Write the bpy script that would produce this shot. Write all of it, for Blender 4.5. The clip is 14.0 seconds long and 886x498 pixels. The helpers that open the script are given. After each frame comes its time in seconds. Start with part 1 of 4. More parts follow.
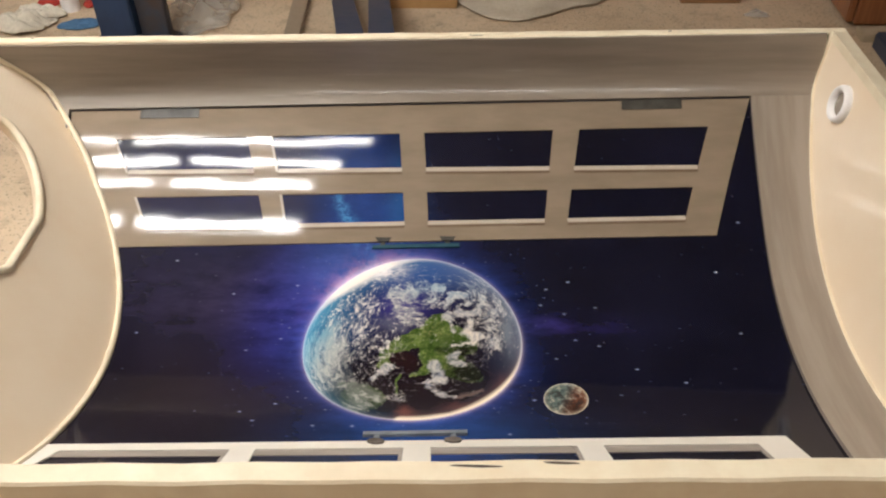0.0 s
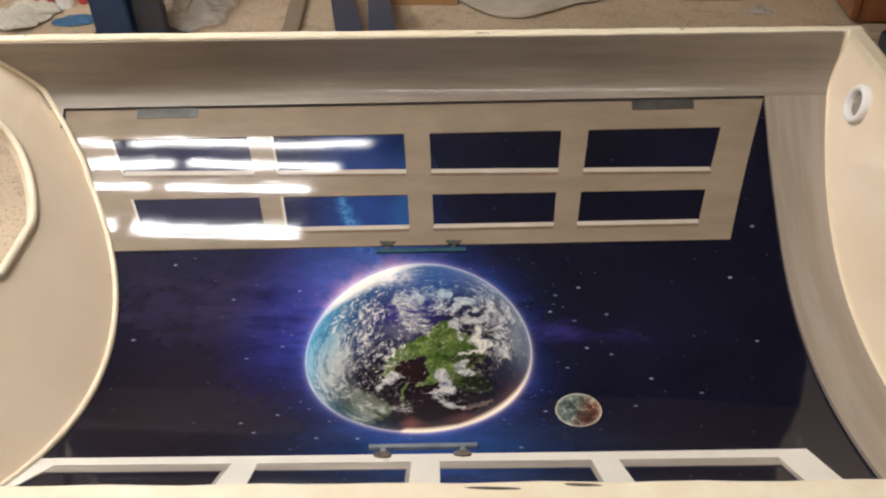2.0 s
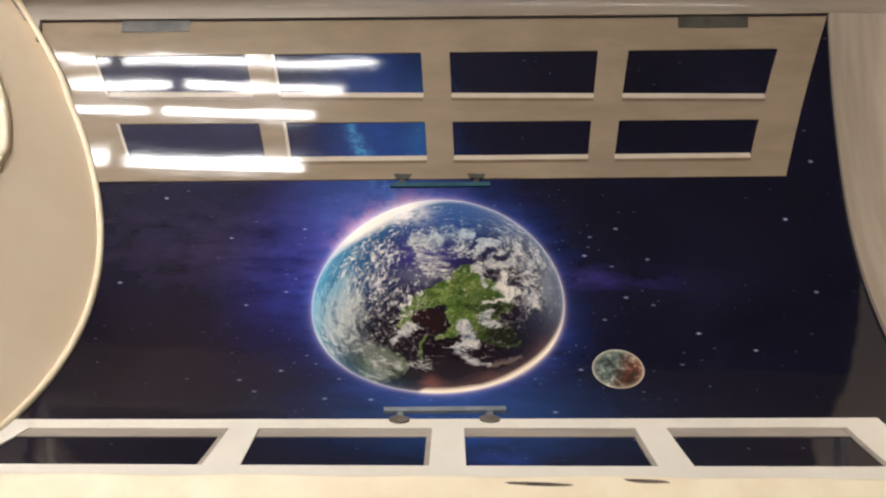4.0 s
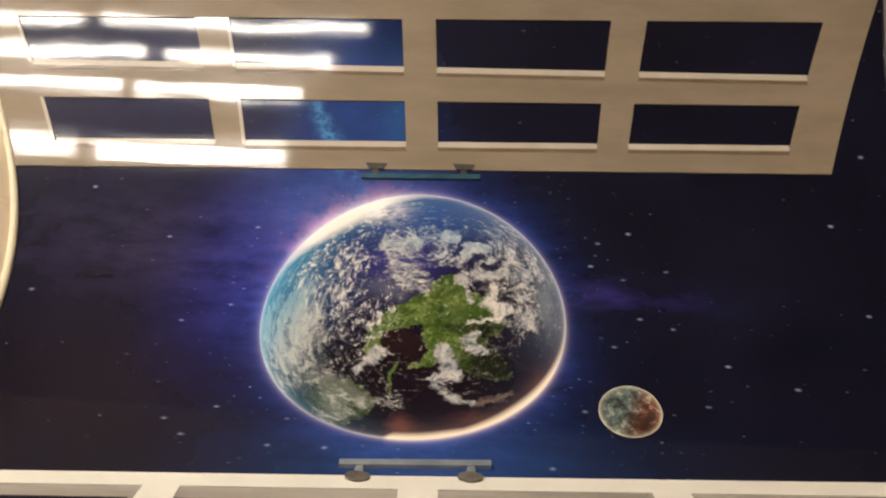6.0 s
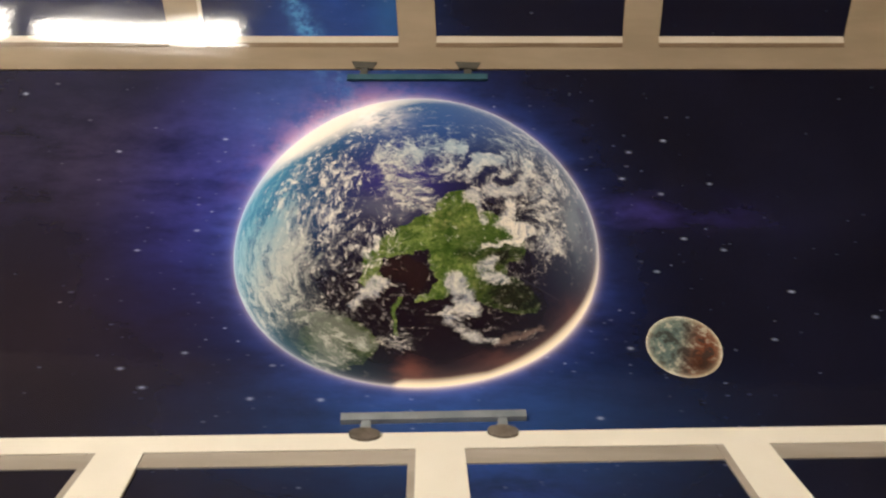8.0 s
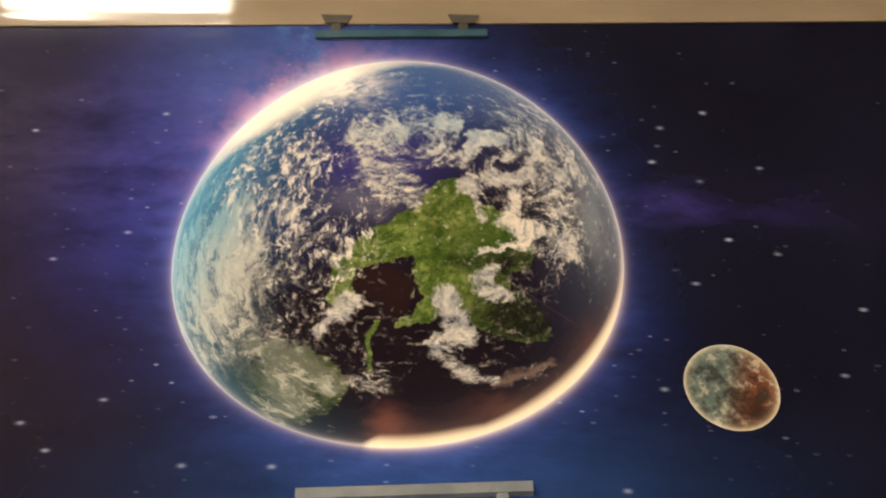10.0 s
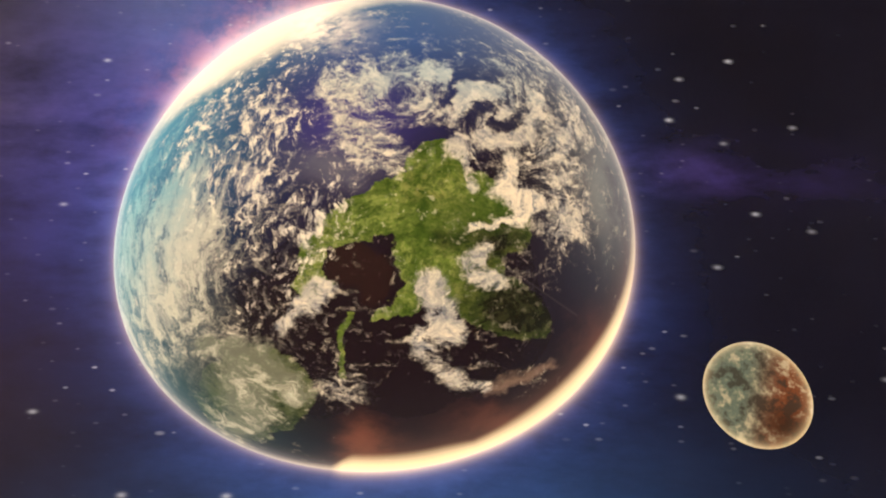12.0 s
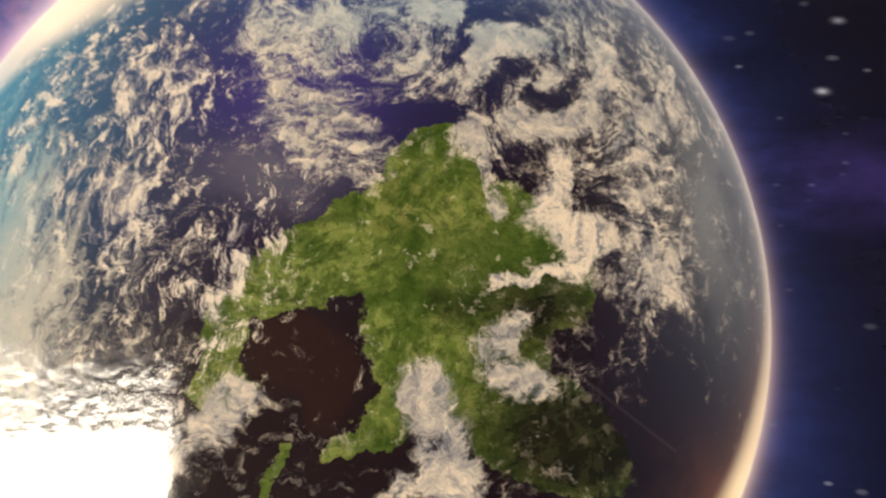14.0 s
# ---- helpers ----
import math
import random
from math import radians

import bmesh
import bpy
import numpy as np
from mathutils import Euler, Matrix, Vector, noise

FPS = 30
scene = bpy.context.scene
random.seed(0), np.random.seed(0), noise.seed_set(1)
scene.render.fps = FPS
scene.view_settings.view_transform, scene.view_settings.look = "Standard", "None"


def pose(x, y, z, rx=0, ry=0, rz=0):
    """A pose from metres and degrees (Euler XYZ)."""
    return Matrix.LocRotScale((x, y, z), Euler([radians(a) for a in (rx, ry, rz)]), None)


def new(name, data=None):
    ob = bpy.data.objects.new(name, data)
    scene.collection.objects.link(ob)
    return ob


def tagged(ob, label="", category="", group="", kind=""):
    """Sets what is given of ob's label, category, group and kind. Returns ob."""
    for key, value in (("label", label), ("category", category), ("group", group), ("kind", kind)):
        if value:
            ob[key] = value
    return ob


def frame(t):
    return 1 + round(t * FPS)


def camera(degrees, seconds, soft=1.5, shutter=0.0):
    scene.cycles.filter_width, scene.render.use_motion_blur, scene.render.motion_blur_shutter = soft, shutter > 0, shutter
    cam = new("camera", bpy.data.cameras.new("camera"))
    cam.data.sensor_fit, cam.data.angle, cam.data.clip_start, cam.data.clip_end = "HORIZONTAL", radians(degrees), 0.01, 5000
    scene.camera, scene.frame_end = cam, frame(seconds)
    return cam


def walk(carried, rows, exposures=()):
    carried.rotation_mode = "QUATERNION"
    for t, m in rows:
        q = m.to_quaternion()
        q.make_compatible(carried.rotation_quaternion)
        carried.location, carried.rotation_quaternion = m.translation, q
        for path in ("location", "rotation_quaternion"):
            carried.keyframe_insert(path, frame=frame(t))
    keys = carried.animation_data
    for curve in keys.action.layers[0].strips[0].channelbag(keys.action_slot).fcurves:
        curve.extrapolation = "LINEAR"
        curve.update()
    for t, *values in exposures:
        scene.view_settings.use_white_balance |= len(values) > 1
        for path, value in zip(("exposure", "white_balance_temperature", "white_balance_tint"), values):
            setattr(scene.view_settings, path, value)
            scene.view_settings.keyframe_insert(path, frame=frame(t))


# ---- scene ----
cam = camera(52.93, 14.0, soft=2.2, shutter=0.5)
ROWS = [
    (0.0, 0.0329, -0.7822, 1.1324, 51.245, 1.201, 2.955),
    (0.5, 0.0335, -0.7837, 1.1328, 51.299, 1.162, 2.974),
    (1.0, 0.0329, -0.7789, 1.1311, 51.259, 1.230, 3.174),
    (1.5, 0.0277, -0.7700, 1.1296, 51.445, 1.150, 2.939),
    (2.0, 0.0186, -0.7525, 1.1200, 51.030, 1.028, 2.755),
    (2.5, -0.0060, -0.7356, 1.1096, 50.341, 0.863, 2.471),
    (3.0, -0.0188, -0.7219, 1.0970, 48.860, 1.341, 2.195),
    (5.5, 0.0151, -0.5499, 0.9973, 44.148, -0.713, 5.345),
    (6.0, -0.0001, -0.5316, 0.9752, 44.459, -0.232, 3.901),
    (6.5, 0.0002, -0.5201, 0.9490, 43.432, 0.347, 3.085),
    (7.0, -0.0017, -0.5041, 0.9209, 40.999, -0.161, 1.342),
    (7.5, -0.0163, -0.4854, 0.8957, 41.893, -0.901, 1.609),
    (8.0, -0.0382, -0.4642, 0.8780, 40.464, -1.432, 1.402),
    (8.5, -0.0510, -0.4353, 0.8615, 40.605, -1.321, -0.419),
    (11.0, -0.0170, -0.3139, 0.7961, 31.944, -0.706, 2.567),
    (11.5, -0.0245, -0.2983, 0.7895, 30.992, -1.012, 1.816),
    (12.0, -0.0264, -0.2887, 0.7832, 29.752, -1.475, 1.413),
    (12.5, -0.0267, -0.2765, 0.7749, 28.836, -1.374, 1.032),
    (13.0, -0.0223, -0.2407, 0.7519, 27.932, -0.975, 1.420),
    (13.5, -0.0219, -0.1888, 0.6973, 25.614, -0.846, 1.464),
    (14.0, -0.0239, -0.1578, 0.6545, 23.018, -0.928, 2.098),
]
walk(cam, [(t, pose(x, y, z, rx, ry, rz)) for t, x, y, z, rx, ry, rz in ROWS],
     exposures=[(0.0, 0.05, 5800, 10), (3.0, 0.0, 5600, 10), (5.5, -0.05, 6250, 10), (8.5, 0.02, 6500, 8), (11.0, 0.22, 7700, 10), (12.5, 0.40, 7650, 9), (13.5, 0.28, 7500, 10), (14.0, 0.02, 7000, 10)])

# ---- light: a closed workshop, lit by fluorescent tubes ----
TUBE_GLOW = 54.0
world = bpy.data.worlds.new("workshop_air")
world.use_nodes = True
world.node_tree.nodes["Background"].inputs[0].default_value = (0.9, 0.8, 0.65, 1)
world.node_tree.nodes["Background"].inputs[1].default_value = 0.02
scene.world = world


# ---- node helpers ----
class X:
    """A number or a socket in the tree under work, with arithmetic."""
    tree = None

    def __init__(self, v):
        self.v = v

    def __add__(self, o): return op("ADD", self, o)
    def __radd__(self, o): return op("ADD", o, self)
    def __sub__(self, o): return op("SUBTRACT", self, o)
    def __rsub__(self, o): return op("SUBTRACT", o, self)
    def __mul__(self, o): return op("MULTIPLY", self, o)
    def __rmul__(self, o): return op("MULTIPLY", o, self)
    def __truediv__(self, o): return op("DIVIDE", self, o)
    def __rtruediv__(self, o): return op("DIVIDE", o, self)
    def __neg__(self): return op("MULTIPLY", self, -1.0)


def plug(value, socket):
    value = value.v if isinstance(value, X) else value
    if isinstance(value, (int, float)):
        socket.default_value = value
    elif isinstance(value, tuple):
        socket.default_value = (*value, 1.0) if len(socket.default_value) == 4 and len(value) == 3 else value
    else:
        X.tree.links.new(value, socket)


def op(kind, a, b=None, clamp=False):
    n = X.tree.nodes.new("ShaderNodeMath")
    n.operation, n.use_clamp = kind, clamp
    plug(a, n.inputs[0])
    if b is not None:
        plug(b, n.inputs[1])
    return X(n.outputs[0])


def sat(a): return op("ADD", a, 0.0, True)
def most(a, b): return op("MAXIMUM", a, b)
def least(a, b): return op("MINIMUM", a, b)
def power(a, b): return op("POWER", a, b)
def root(a): return op("SQRT", a)
def fade(a): return op("EXPONENT", -a)


def step(lo, hi, a):
    n = X.tree.nodes.new("ShaderNodeMapRange")
    n.interpolation_type = "SMOOTHSTEP"
    for i, v in enumerate((a, lo, hi, 0.0, 1.0)):
        plug(v, n.inputs[i])
    return X(n.outputs[0])


def vec(a, b, c=0.0):
    n = X.tree.nodes.new("ShaderNodeCombineXYZ")
    for i, v in enumerate((a, b, c)):
        plug(v, n.inputs[i])
    return X(n.outputs[0])


def grain(where, scale, detail=4.0, rough=0.5, warp=0.0, colour=False):
    n = X.tree.nodes.new("ShaderNodeTexNoise")
    plug(where, n.inputs["Vector"])
    for key, v in (("Scale", scale), ("Detail", detail), ("Roughness", rough), ("Distortion", warp)):
        plug(v, n.inputs[key])
    return X(n.outputs["Color" if colour else "Fac"])


def parts_of(v):
    n = X.tree.nodes.new("ShaderNodeSeparateXYZ")
    plug(v, n.inputs[0])
    return [X(o) for o in n.outputs]


def mix(f, a, b, how="MIX"):
    n = X.tree.nodes.new("ShaderNodeMix")
    n.data_type, n.blend_type, n.clamp_factor = "RGBA", how, True
    plug(f, n.inputs[0])
    plug(a, n.inputs[6])
    plug(b, n.inputs[7])
    return X(n.outputs[2])


def lay(f, a, colour):
    """colour laid over a as added ink-light, by f."""
    return mix(f, a, colour, "SCREEN")


def begin(name):
    m = bpy.data.materials.new(name)
    m.use_nodes = True
    X.tree = m.node_tree
    return m, X.tree.nodes["Principled BSDF"]


def place_coords():
    return X(X.tree.nodes.new("ShaderNodeTexCoord").outputs["Object"])


def stretched(where, sx, sy, sz):
    n = X.tree.nodes.new("ShaderNodeMapping")
    plug(where, n.inputs[0])
    n.inputs["Scale"].default_value = (sx, sy, sz)
    return X(n.outputs[0])


def dent(b, height, strength, distance=0.002):
    n = X.tree.nodes.new("ShaderNodeBump")
    n.inputs["Strength"].default_value, n.inputs["Distance"].default_value = strength, distance
    plug(height, n.inputs["Height"])
    X.tree.links.new(n.outputs[0], b.inputs["Normal"])


def ripple(p):
    """Slow unevenness of the panel, in metres."""
    return grain(stretched(p, 0.7, 1.0, 1.0), 9.0, 2.0, 0.5) * 0.0007


def surface(name, c1, c2, rough=0.5, metal=0.0, scale=30.0, stretch=(1, 1, 1), bump=0.1, rough_var=0.1, stain=None, coat=0.0, detail=6.0, wavy=False):
    """A real surface: two colours by grain, a second coarser scale of stains, and relief."""
    m, b = begin(name)
    p = place_coords()
    fine = grain(stretched(p, *stretch), scale, detail, 0.6)
    broad = grain(p, scale * 0.13, 3.0, 0.5)
    col = mix(step(0.3, 0.7, fine), c1, c2)
    col = mix(step(0.45, 0.75, broad) * 0.45, col, stain or tuple(0.72 * v for v in c1))
    plug(col, b.inputs["Base Color"])
    plug(rough + (fine - 0.5) * rough_var * 2.0 + (broad - 0.5) * rough_var, b.inputs["Roughness"])
    plug(metal, b.inputs["Metallic"])
    plug(coat, b.inputs["Coat Weight"])
    if wavy:
        dent(b, (fine + broad) * (bump * 0.002) + ripple(p), 1.0, 1.0)
    elif bump:
        dent(b, fine + broad, bump)
    return m


def glow(name, colour, strength):
    m, b = begin(name)
    plug(colour, b.inputs["Base Color"])
    plug(colour, b.inputs["Emission Color"])
    plug(strength, b.inputs["Emission Strength"])
    return m


# ---- materials ----
CREAM = surface("cream_gelcoat", (0.86, 0.69, 0.49), (0.89, 0.74, 0.55), 0.32, scale=9, bump=0.03, stain=(0.80, 0.62, 0.43), coat=0.45)
EDGE = surface("cream_cut_edge", (0.86, 0.76, 0.56), (0.80, 0.68, 0.48), 0.55, scale=40, bump=0.08, stain=(0.70, 0.55, 0.36))
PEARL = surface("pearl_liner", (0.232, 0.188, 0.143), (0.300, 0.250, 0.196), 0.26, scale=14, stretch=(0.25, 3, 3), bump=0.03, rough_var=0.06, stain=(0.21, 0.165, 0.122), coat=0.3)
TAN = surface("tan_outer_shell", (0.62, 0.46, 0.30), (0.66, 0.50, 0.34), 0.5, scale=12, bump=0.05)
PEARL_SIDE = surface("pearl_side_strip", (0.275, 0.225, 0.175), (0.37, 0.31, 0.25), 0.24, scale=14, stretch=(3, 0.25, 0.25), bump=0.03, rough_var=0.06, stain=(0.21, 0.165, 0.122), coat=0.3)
WHITE_PLASTIC = surface("white_plastic", (0.82, 0.78, 0.76), (0.86, 0.83, 0.80), 0.3, scale=20, bump=0.01)
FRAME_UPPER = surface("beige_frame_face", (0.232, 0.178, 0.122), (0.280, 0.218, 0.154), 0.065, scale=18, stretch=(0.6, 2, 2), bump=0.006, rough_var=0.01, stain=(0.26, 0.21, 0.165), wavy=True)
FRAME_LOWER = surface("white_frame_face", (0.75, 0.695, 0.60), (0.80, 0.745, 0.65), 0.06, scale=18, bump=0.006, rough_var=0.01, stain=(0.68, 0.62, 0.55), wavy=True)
# lit edges of the drawn frame, put into flat pale colour
LIT_EDGE = surface("pale_lit_edge", (0.47, 0.40, 0.32), (0.53, 0.46, 0.38), 0.08, scale=25, bump=0.01, rough_var=0.02, wavy=True)
# shadow line below the ledges, put into flat colour
SHADE_LINE = surface("brown_shade_line", (0.15, 0.10, 0.065), (0.19, 0.135, 0.09), 0.08, scale=25, bump=0.01, rough_var=0.02, wavy=True)
# shade of the lower shutter's rail and stiles, put into flat colour
SHADED_FACE = surface("grey_painted_shade", (0.30, 0.26, 0.22), (0.40, 0.35, 0.30), 0.12, scale=20, stretch=(0.3, 3, 3), bump=0.01, rough_var=0.02, wavy=True)
HINGE = surface("dark_hinge", (0.055, 0.052, 0.044), (0.085, 0.08, 0.068), 0.2, scale=60, bump=0.02, rough_var=0.04)
STEEL = surface("grey_steel", (0.17, 0.19, 0.21), (0.24, 0.26, 0.28), 0.18, scale=60, bump=0.02, rough_var=0.04)
TEAL = surface("teal_steel", (0.025, 0.075, 0.10), (0.045, 0.11, 0.14), 0.18, scale=60, bump=0.02, rough_var=0.04)
BRONZE = surface("bronze_foot", (0.09, 0.075, 0.06), (0.18, 0.15, 0.125), 0.2, scale=90, bump=0.02, rough_var=0.04)
BLACK_GAP = surface("dark_gap", (0.010, 0.009, 0.014), (0.016, 0.014, 0.03), 0.4, scale=30, bump=0.0)
CHIP = surface("dark_chip", (0.07, 0.05, 0.035), (0.13, 0.09, 0.06), 0.8, scale=200, bump=0.2)
BLUE_STEEL = surface("blue_painted_steel", (0.006, 0.022, 0.075), (0.012, 0.04, 0.11), 0.4, scale=25, bump=0.05, stain=(0.02, 0.045, 0.08))
RUST = surface("rusty_blue_steel", (0.05, 0.035, 0.03), (0.02, 0.05, 0.09), 0.6, scale=12, bump=0.15, stain=(0.06, 0.03, 0.015))
GREY_BAR = surface("weathered_batten", (0.30, 0.23, 0.16), (0.36, 0.28, 0.20), 0.6, scale=20, stretch=(8, 8, 1), bump=0.1)
RAG = surface("white_rag", (0.60, 0.55, 0.44), (0.74, 0.68, 0.56), 0.9, scale=60, bump=0.3)
BLUE_CLOTH = surface("blue_cloth", (0.06, 0.14, 0.26), (0.09, 0.19, 0.33), 0.9, scale=90, bump=0.3)
RED = surface("red_plastic", (0.45, 0.04, 0.03), (0.52, 0.07, 0.05), 0.4, scale=30, bump=0.05)
DROP = surface("canvas_drop_cloth", (0.50, 0.43, 0.32), (0.57, 0.50, 0.39), 0.9, scale=120, bump=0.4, stain=(0.40, 0.33, 0.24))
CARD = surface("brown_cardboard", (0.26, 0.14, 0.06), (0.32, 0.18, 0.08), 0.8, scale=40, bump=0.1)
CARD2 = surface("orange_board", (0.42, 0.24, 0.09), (0.48, 0.29, 0.12), 0.7, scale=40, bump=0.1)
CABINET = surface("brown_cabinet_wood", (0.23, 0.085, 0.030), (0.34, 0.14, 0.052), 0.35, scale=10, stretch=(6, 6, 0.6), bump=0.06, stain=(0.11, 0.035, 0.012), coat=0.3)
PLINTH = surface("pale_plinth", (0.45, 0.36, 0.24), (0.50, 0.41, 0.28), 0.7, scale=20, bump=0.1)
DARK_BLUE = surface("dark_blue_plastic", (0.03, 0.04, 0.07), (0.05, 0.06, 0.09), 0.5, scale=20, bump=0.05)
WALL = surface("painted_block_wall", (0.33, 0.26, 0.19), (0.38, 0.30, 0.22), 0.85, scale=6, bump=0.1)
CEILING = surface("plaster_ceiling", (0.20, 0.165, 0.125), (0.24, 0.195, 0.15), 0.9, scale=5, bump=0.05)
LAMP_BODY = surface("grey_lamp_body", (0.16, 0.15, 0.135), (0.20, 0.185, 0.165), 0.5, scale=20, bump=0.01)
TUBE = glow("lit_tube", (1.0, 0.92, 0.80), TUBE_GLOW)


def concrete():
    m, b = begin("speckled_concrete")
    p = place_coords()
    broad, mid, fine = grain(p, 2.2, 4, 0.6), grain(p, 18, 5, 0.6), grain(p, 130, 3, 0.6)
    col = mix(step(0.35, 0.65, broad), (0.58, 0.44, 0.29), (0.68, 0.53, 0.36))
    col = mix(step(0.5, 0.72, mid) * 0.5, col, (0.35, 0.26, 0.17))
    col = mix(step(0.56, 0.66, fine) * 0.7, col, (0.20, 0.15, 0.10))
    col = mix(step(0.60, 0.70, grain(p, 85, 2, 0.5)) * 0.6, col, (0.66, 0.55, 0.41))
    plug(col, b.inputs["Base Color"])
    plug(0.85, b.inputs["Roughness"])
    dent(b, fine + mid, 0.25)
    return m


def film():
    """Thin clear plastic."""
    m, b = begin("clear_film")
    plug((0.75, 0.70, 0.62), b.inputs["Base Color"])
    plug(0.25, b.inputs["Roughness"])
    plug(0.35, b.inputs["Alpha"])
    dent(b, grain(place_coords(), 40, 4, 0.6), 0.5)
    return m


CONCRETE, FILM = concrete(), film()


# ---- the printed picture: a planet, its moon and stars ----
def blob(x, y, cx, cy, rx, ry, turn=0.0):
    """1 at the middle of a turned ellipse, 0 on its edge."""
    c, s = math.cos(radians(turn)), math.sin(radians(turn))
    dx, dy = x - cx, y - cy
    u = (dx * c + dy * s) / rx
    v = (dy * c - dx * s) / ry
    return 1.0 - root(u * u + v * v)


def puff(x, y, cx, cy, rx, ry):
    u, v = (x - cx) / rx, (y - cy) / ry
    return fade(u * u + v * v)


def stroke(x, y, ax, ay, zx, zy, w):
    """1 along the line from a to z, 0 at w beside it."""
    lx, ly = zx - ax, zy - ay
    dx, dy = x - ax, y - ay
    t = op("ADD", (dx * lx + dy * ly) / (lx * lx + ly * ly), 0.0, True)
    px, py = dx - t * lx, dy - t * ly
    return 1.0 - root(px * px + py * py) / w


def star_layer(x, s, scale, size, share, seed):
    n = X.tree.nodes.new("ShaderNodeTexVoronoi")
    n.inputs["Scale"].default_value = scale
    plug(vec(x * 0.48 + seed, s), n.inputs["Vector"])
    r, g, _ = parts_of(X(n.outputs["Color"]))
    return step(size, size * 0.25, X(n.outputs["Distance"])) * step(1.0 - share, 1.0, r) * (0.25 + g)


def picture(which):
    m, b = begin("glossy_" + which + "_print")
    uv = X.tree.nodes.new("ShaderNodeUVMap")
    uv.uv_map = "sheet"
    x, s, _ = parts_of(X(uv.outputs[0]))
    flat = vec(x, s)
    ex, ey = (x + 0.0540) / 0.1243, (s + 0.0618) / 0.1311
    r2 = ex * ex + ey * ey
    r = root(r2)
    ez = root(most(1.0 - r2, 0.0))
    ball = vec(ex, ey, ez)

    angle = op("ARCTAN2", ey, ex)
    ul = fade(power(op("ABSOLUTE", angle - 2.20) / 0.46, 2.0))
    lr = fade(power(op("ABSOLUTE", angle + 0.85) / 0.60, 2.0))
    lr = most(lr, step(-1.68, -1.58, angle) * step(-0.9, -1.3, angle))
    left_rim = fade(power(op("ABSOLUTE", op("ABSOLUTE", angle) - 3.1416) / 0.75, 2.0))
    if which == "sky":
        # deep sky
        drift = grain(flat, 7.0, 5, 0.6)
        drift2 = grain(vec(x + 3.0, s * 2.2), 16.0, 6, 0.65)
        sky = mix(step(0.3, 0.8, drift), (0.0042, 0.0046, 0.0120), (0.0082, 0.0086, 0.0230))
        left = puff(x, s, -0.200, -0.015, 0.052, 0.090) * step(0.10, 0.70, drift2 * 0.6 + drift * 0.4)
        sky = lay(left * 1.0, sky, (0.020, 0.024, 0.22))
        # violet nebula, with a greyish reflected haze painted into its colour
        sky = lay(puff(x, s, -0.29, 0.00, 0.15, 0.06) * step(0.25, 0.7, drift2) * 0.38, sky, (0.065, 0.048, 0.11))
        beam = puff(x - (s - 0.15) * -0.25, s, -0.130, 0.14, 0.062, 0.17) * (0.35 + 0.95 * drift2)
        sky = lay(beam * 0.62, sky, (0.020, 0.075, 0.34))
        sky = lay(puff(x, s, -0.083, 0.16, 0.018, 0.06) * 0.6, sky, (0.012, 0.075, 0.20))
        wisp = puff(x + (s - 0.13) * 0.55, s, -0.150, 0.13, 0.009, 0.05) * step(0.38, 0.72, grain(flat, 60, 5, 0.65))
        sky = lay(wisp * 0.8, sky, (0.12, 0.45, 0.85))
        sky = lay(puff(x, s, -0.020, -0.225, 0.11, 0.05) * (0.25 + 0.9 * drift2), sky, (0.016, 0.062, 0.22))
        sky = lay(puff(x, s, 0.105, -0.030, 0.075, 0.016) * step(0.3, 0.8, drift2) * 0.7, sky, (0.045, 0.030, 0.20))
        sky = lay(puff(x - (s + 0.3) * -0.5, s, 0.02, -0.30, 0.03, 0.07) * step(0.3, 0.8, drift2) * 0.8, sky, (0.02, 0.04, 0.28))
        # warm ceiling reflection at the lower left, painted into the print's colour
        sky = lay(puff(x, s, -0.27, -0.15, 0.13, 0.09) * (0.4 + drift) * 0.8, sky, (0.016, 0.009, 0.005))
        sky = lay(puff(x, s, -0.165, 0.06, 0.045, 0.05) * (0.3 + 0.7 * drift2) * 0.7, sky, (0.045, 0.085, 0.30))
        sky = lay(puff(x, s, -0.34, 0.18, 0.13, 0.10) * (0.4 + drift) * 0.6, sky, (0.010, 0.013, 0.075))
        halo = most(r - 1.0, 0.0)
        veil = fade(halo / 0.13) * step(0.15, 0.75, drift2) * (1.0 - 0.6 * fade(power(op("ABSOLUTE", angle - 0.1) / 0.6, 2.0)) - 0.55 * fade(power(op("ABSOLUTE", angle + 2.55) / 0.45, 2.0)))
        sky = lay(veil * 1.0, sky, (0.026, 0.060, 0.32))
        sky = lay(fade(halo / 0.040) * (0.08 + ul * 0.7 + 0.30 * left_rim + 0.2 * lr) * (0.4 + drift2), sky, (0.16, 0.18, 0.60))
        sky = lay(fade(halo / 0.075) * ul * step(0.36, 0.62, grain(flat, 45, 5, 0.65)) * 0.9, sky, (0.75, 0.24, 0.20))
        sky = lay(fade(halo / (0.012 + ul * 0.02)) * sat(0.30 + ul * 1.3 + lr) * 0.9, sky, (0.80, 0.62, 0.60))
        stars = star_layer(x, s, 62, 0.085, 0.30, 0.0) * 0.2 + star_layer(x, s, 140, 0.15, 0.40, 5.0) * 0.2
        stars = stars + star_layer(x, s, 210, 0.18, 0.5, 2.0) * fade(halo / 0.35) * 0.6
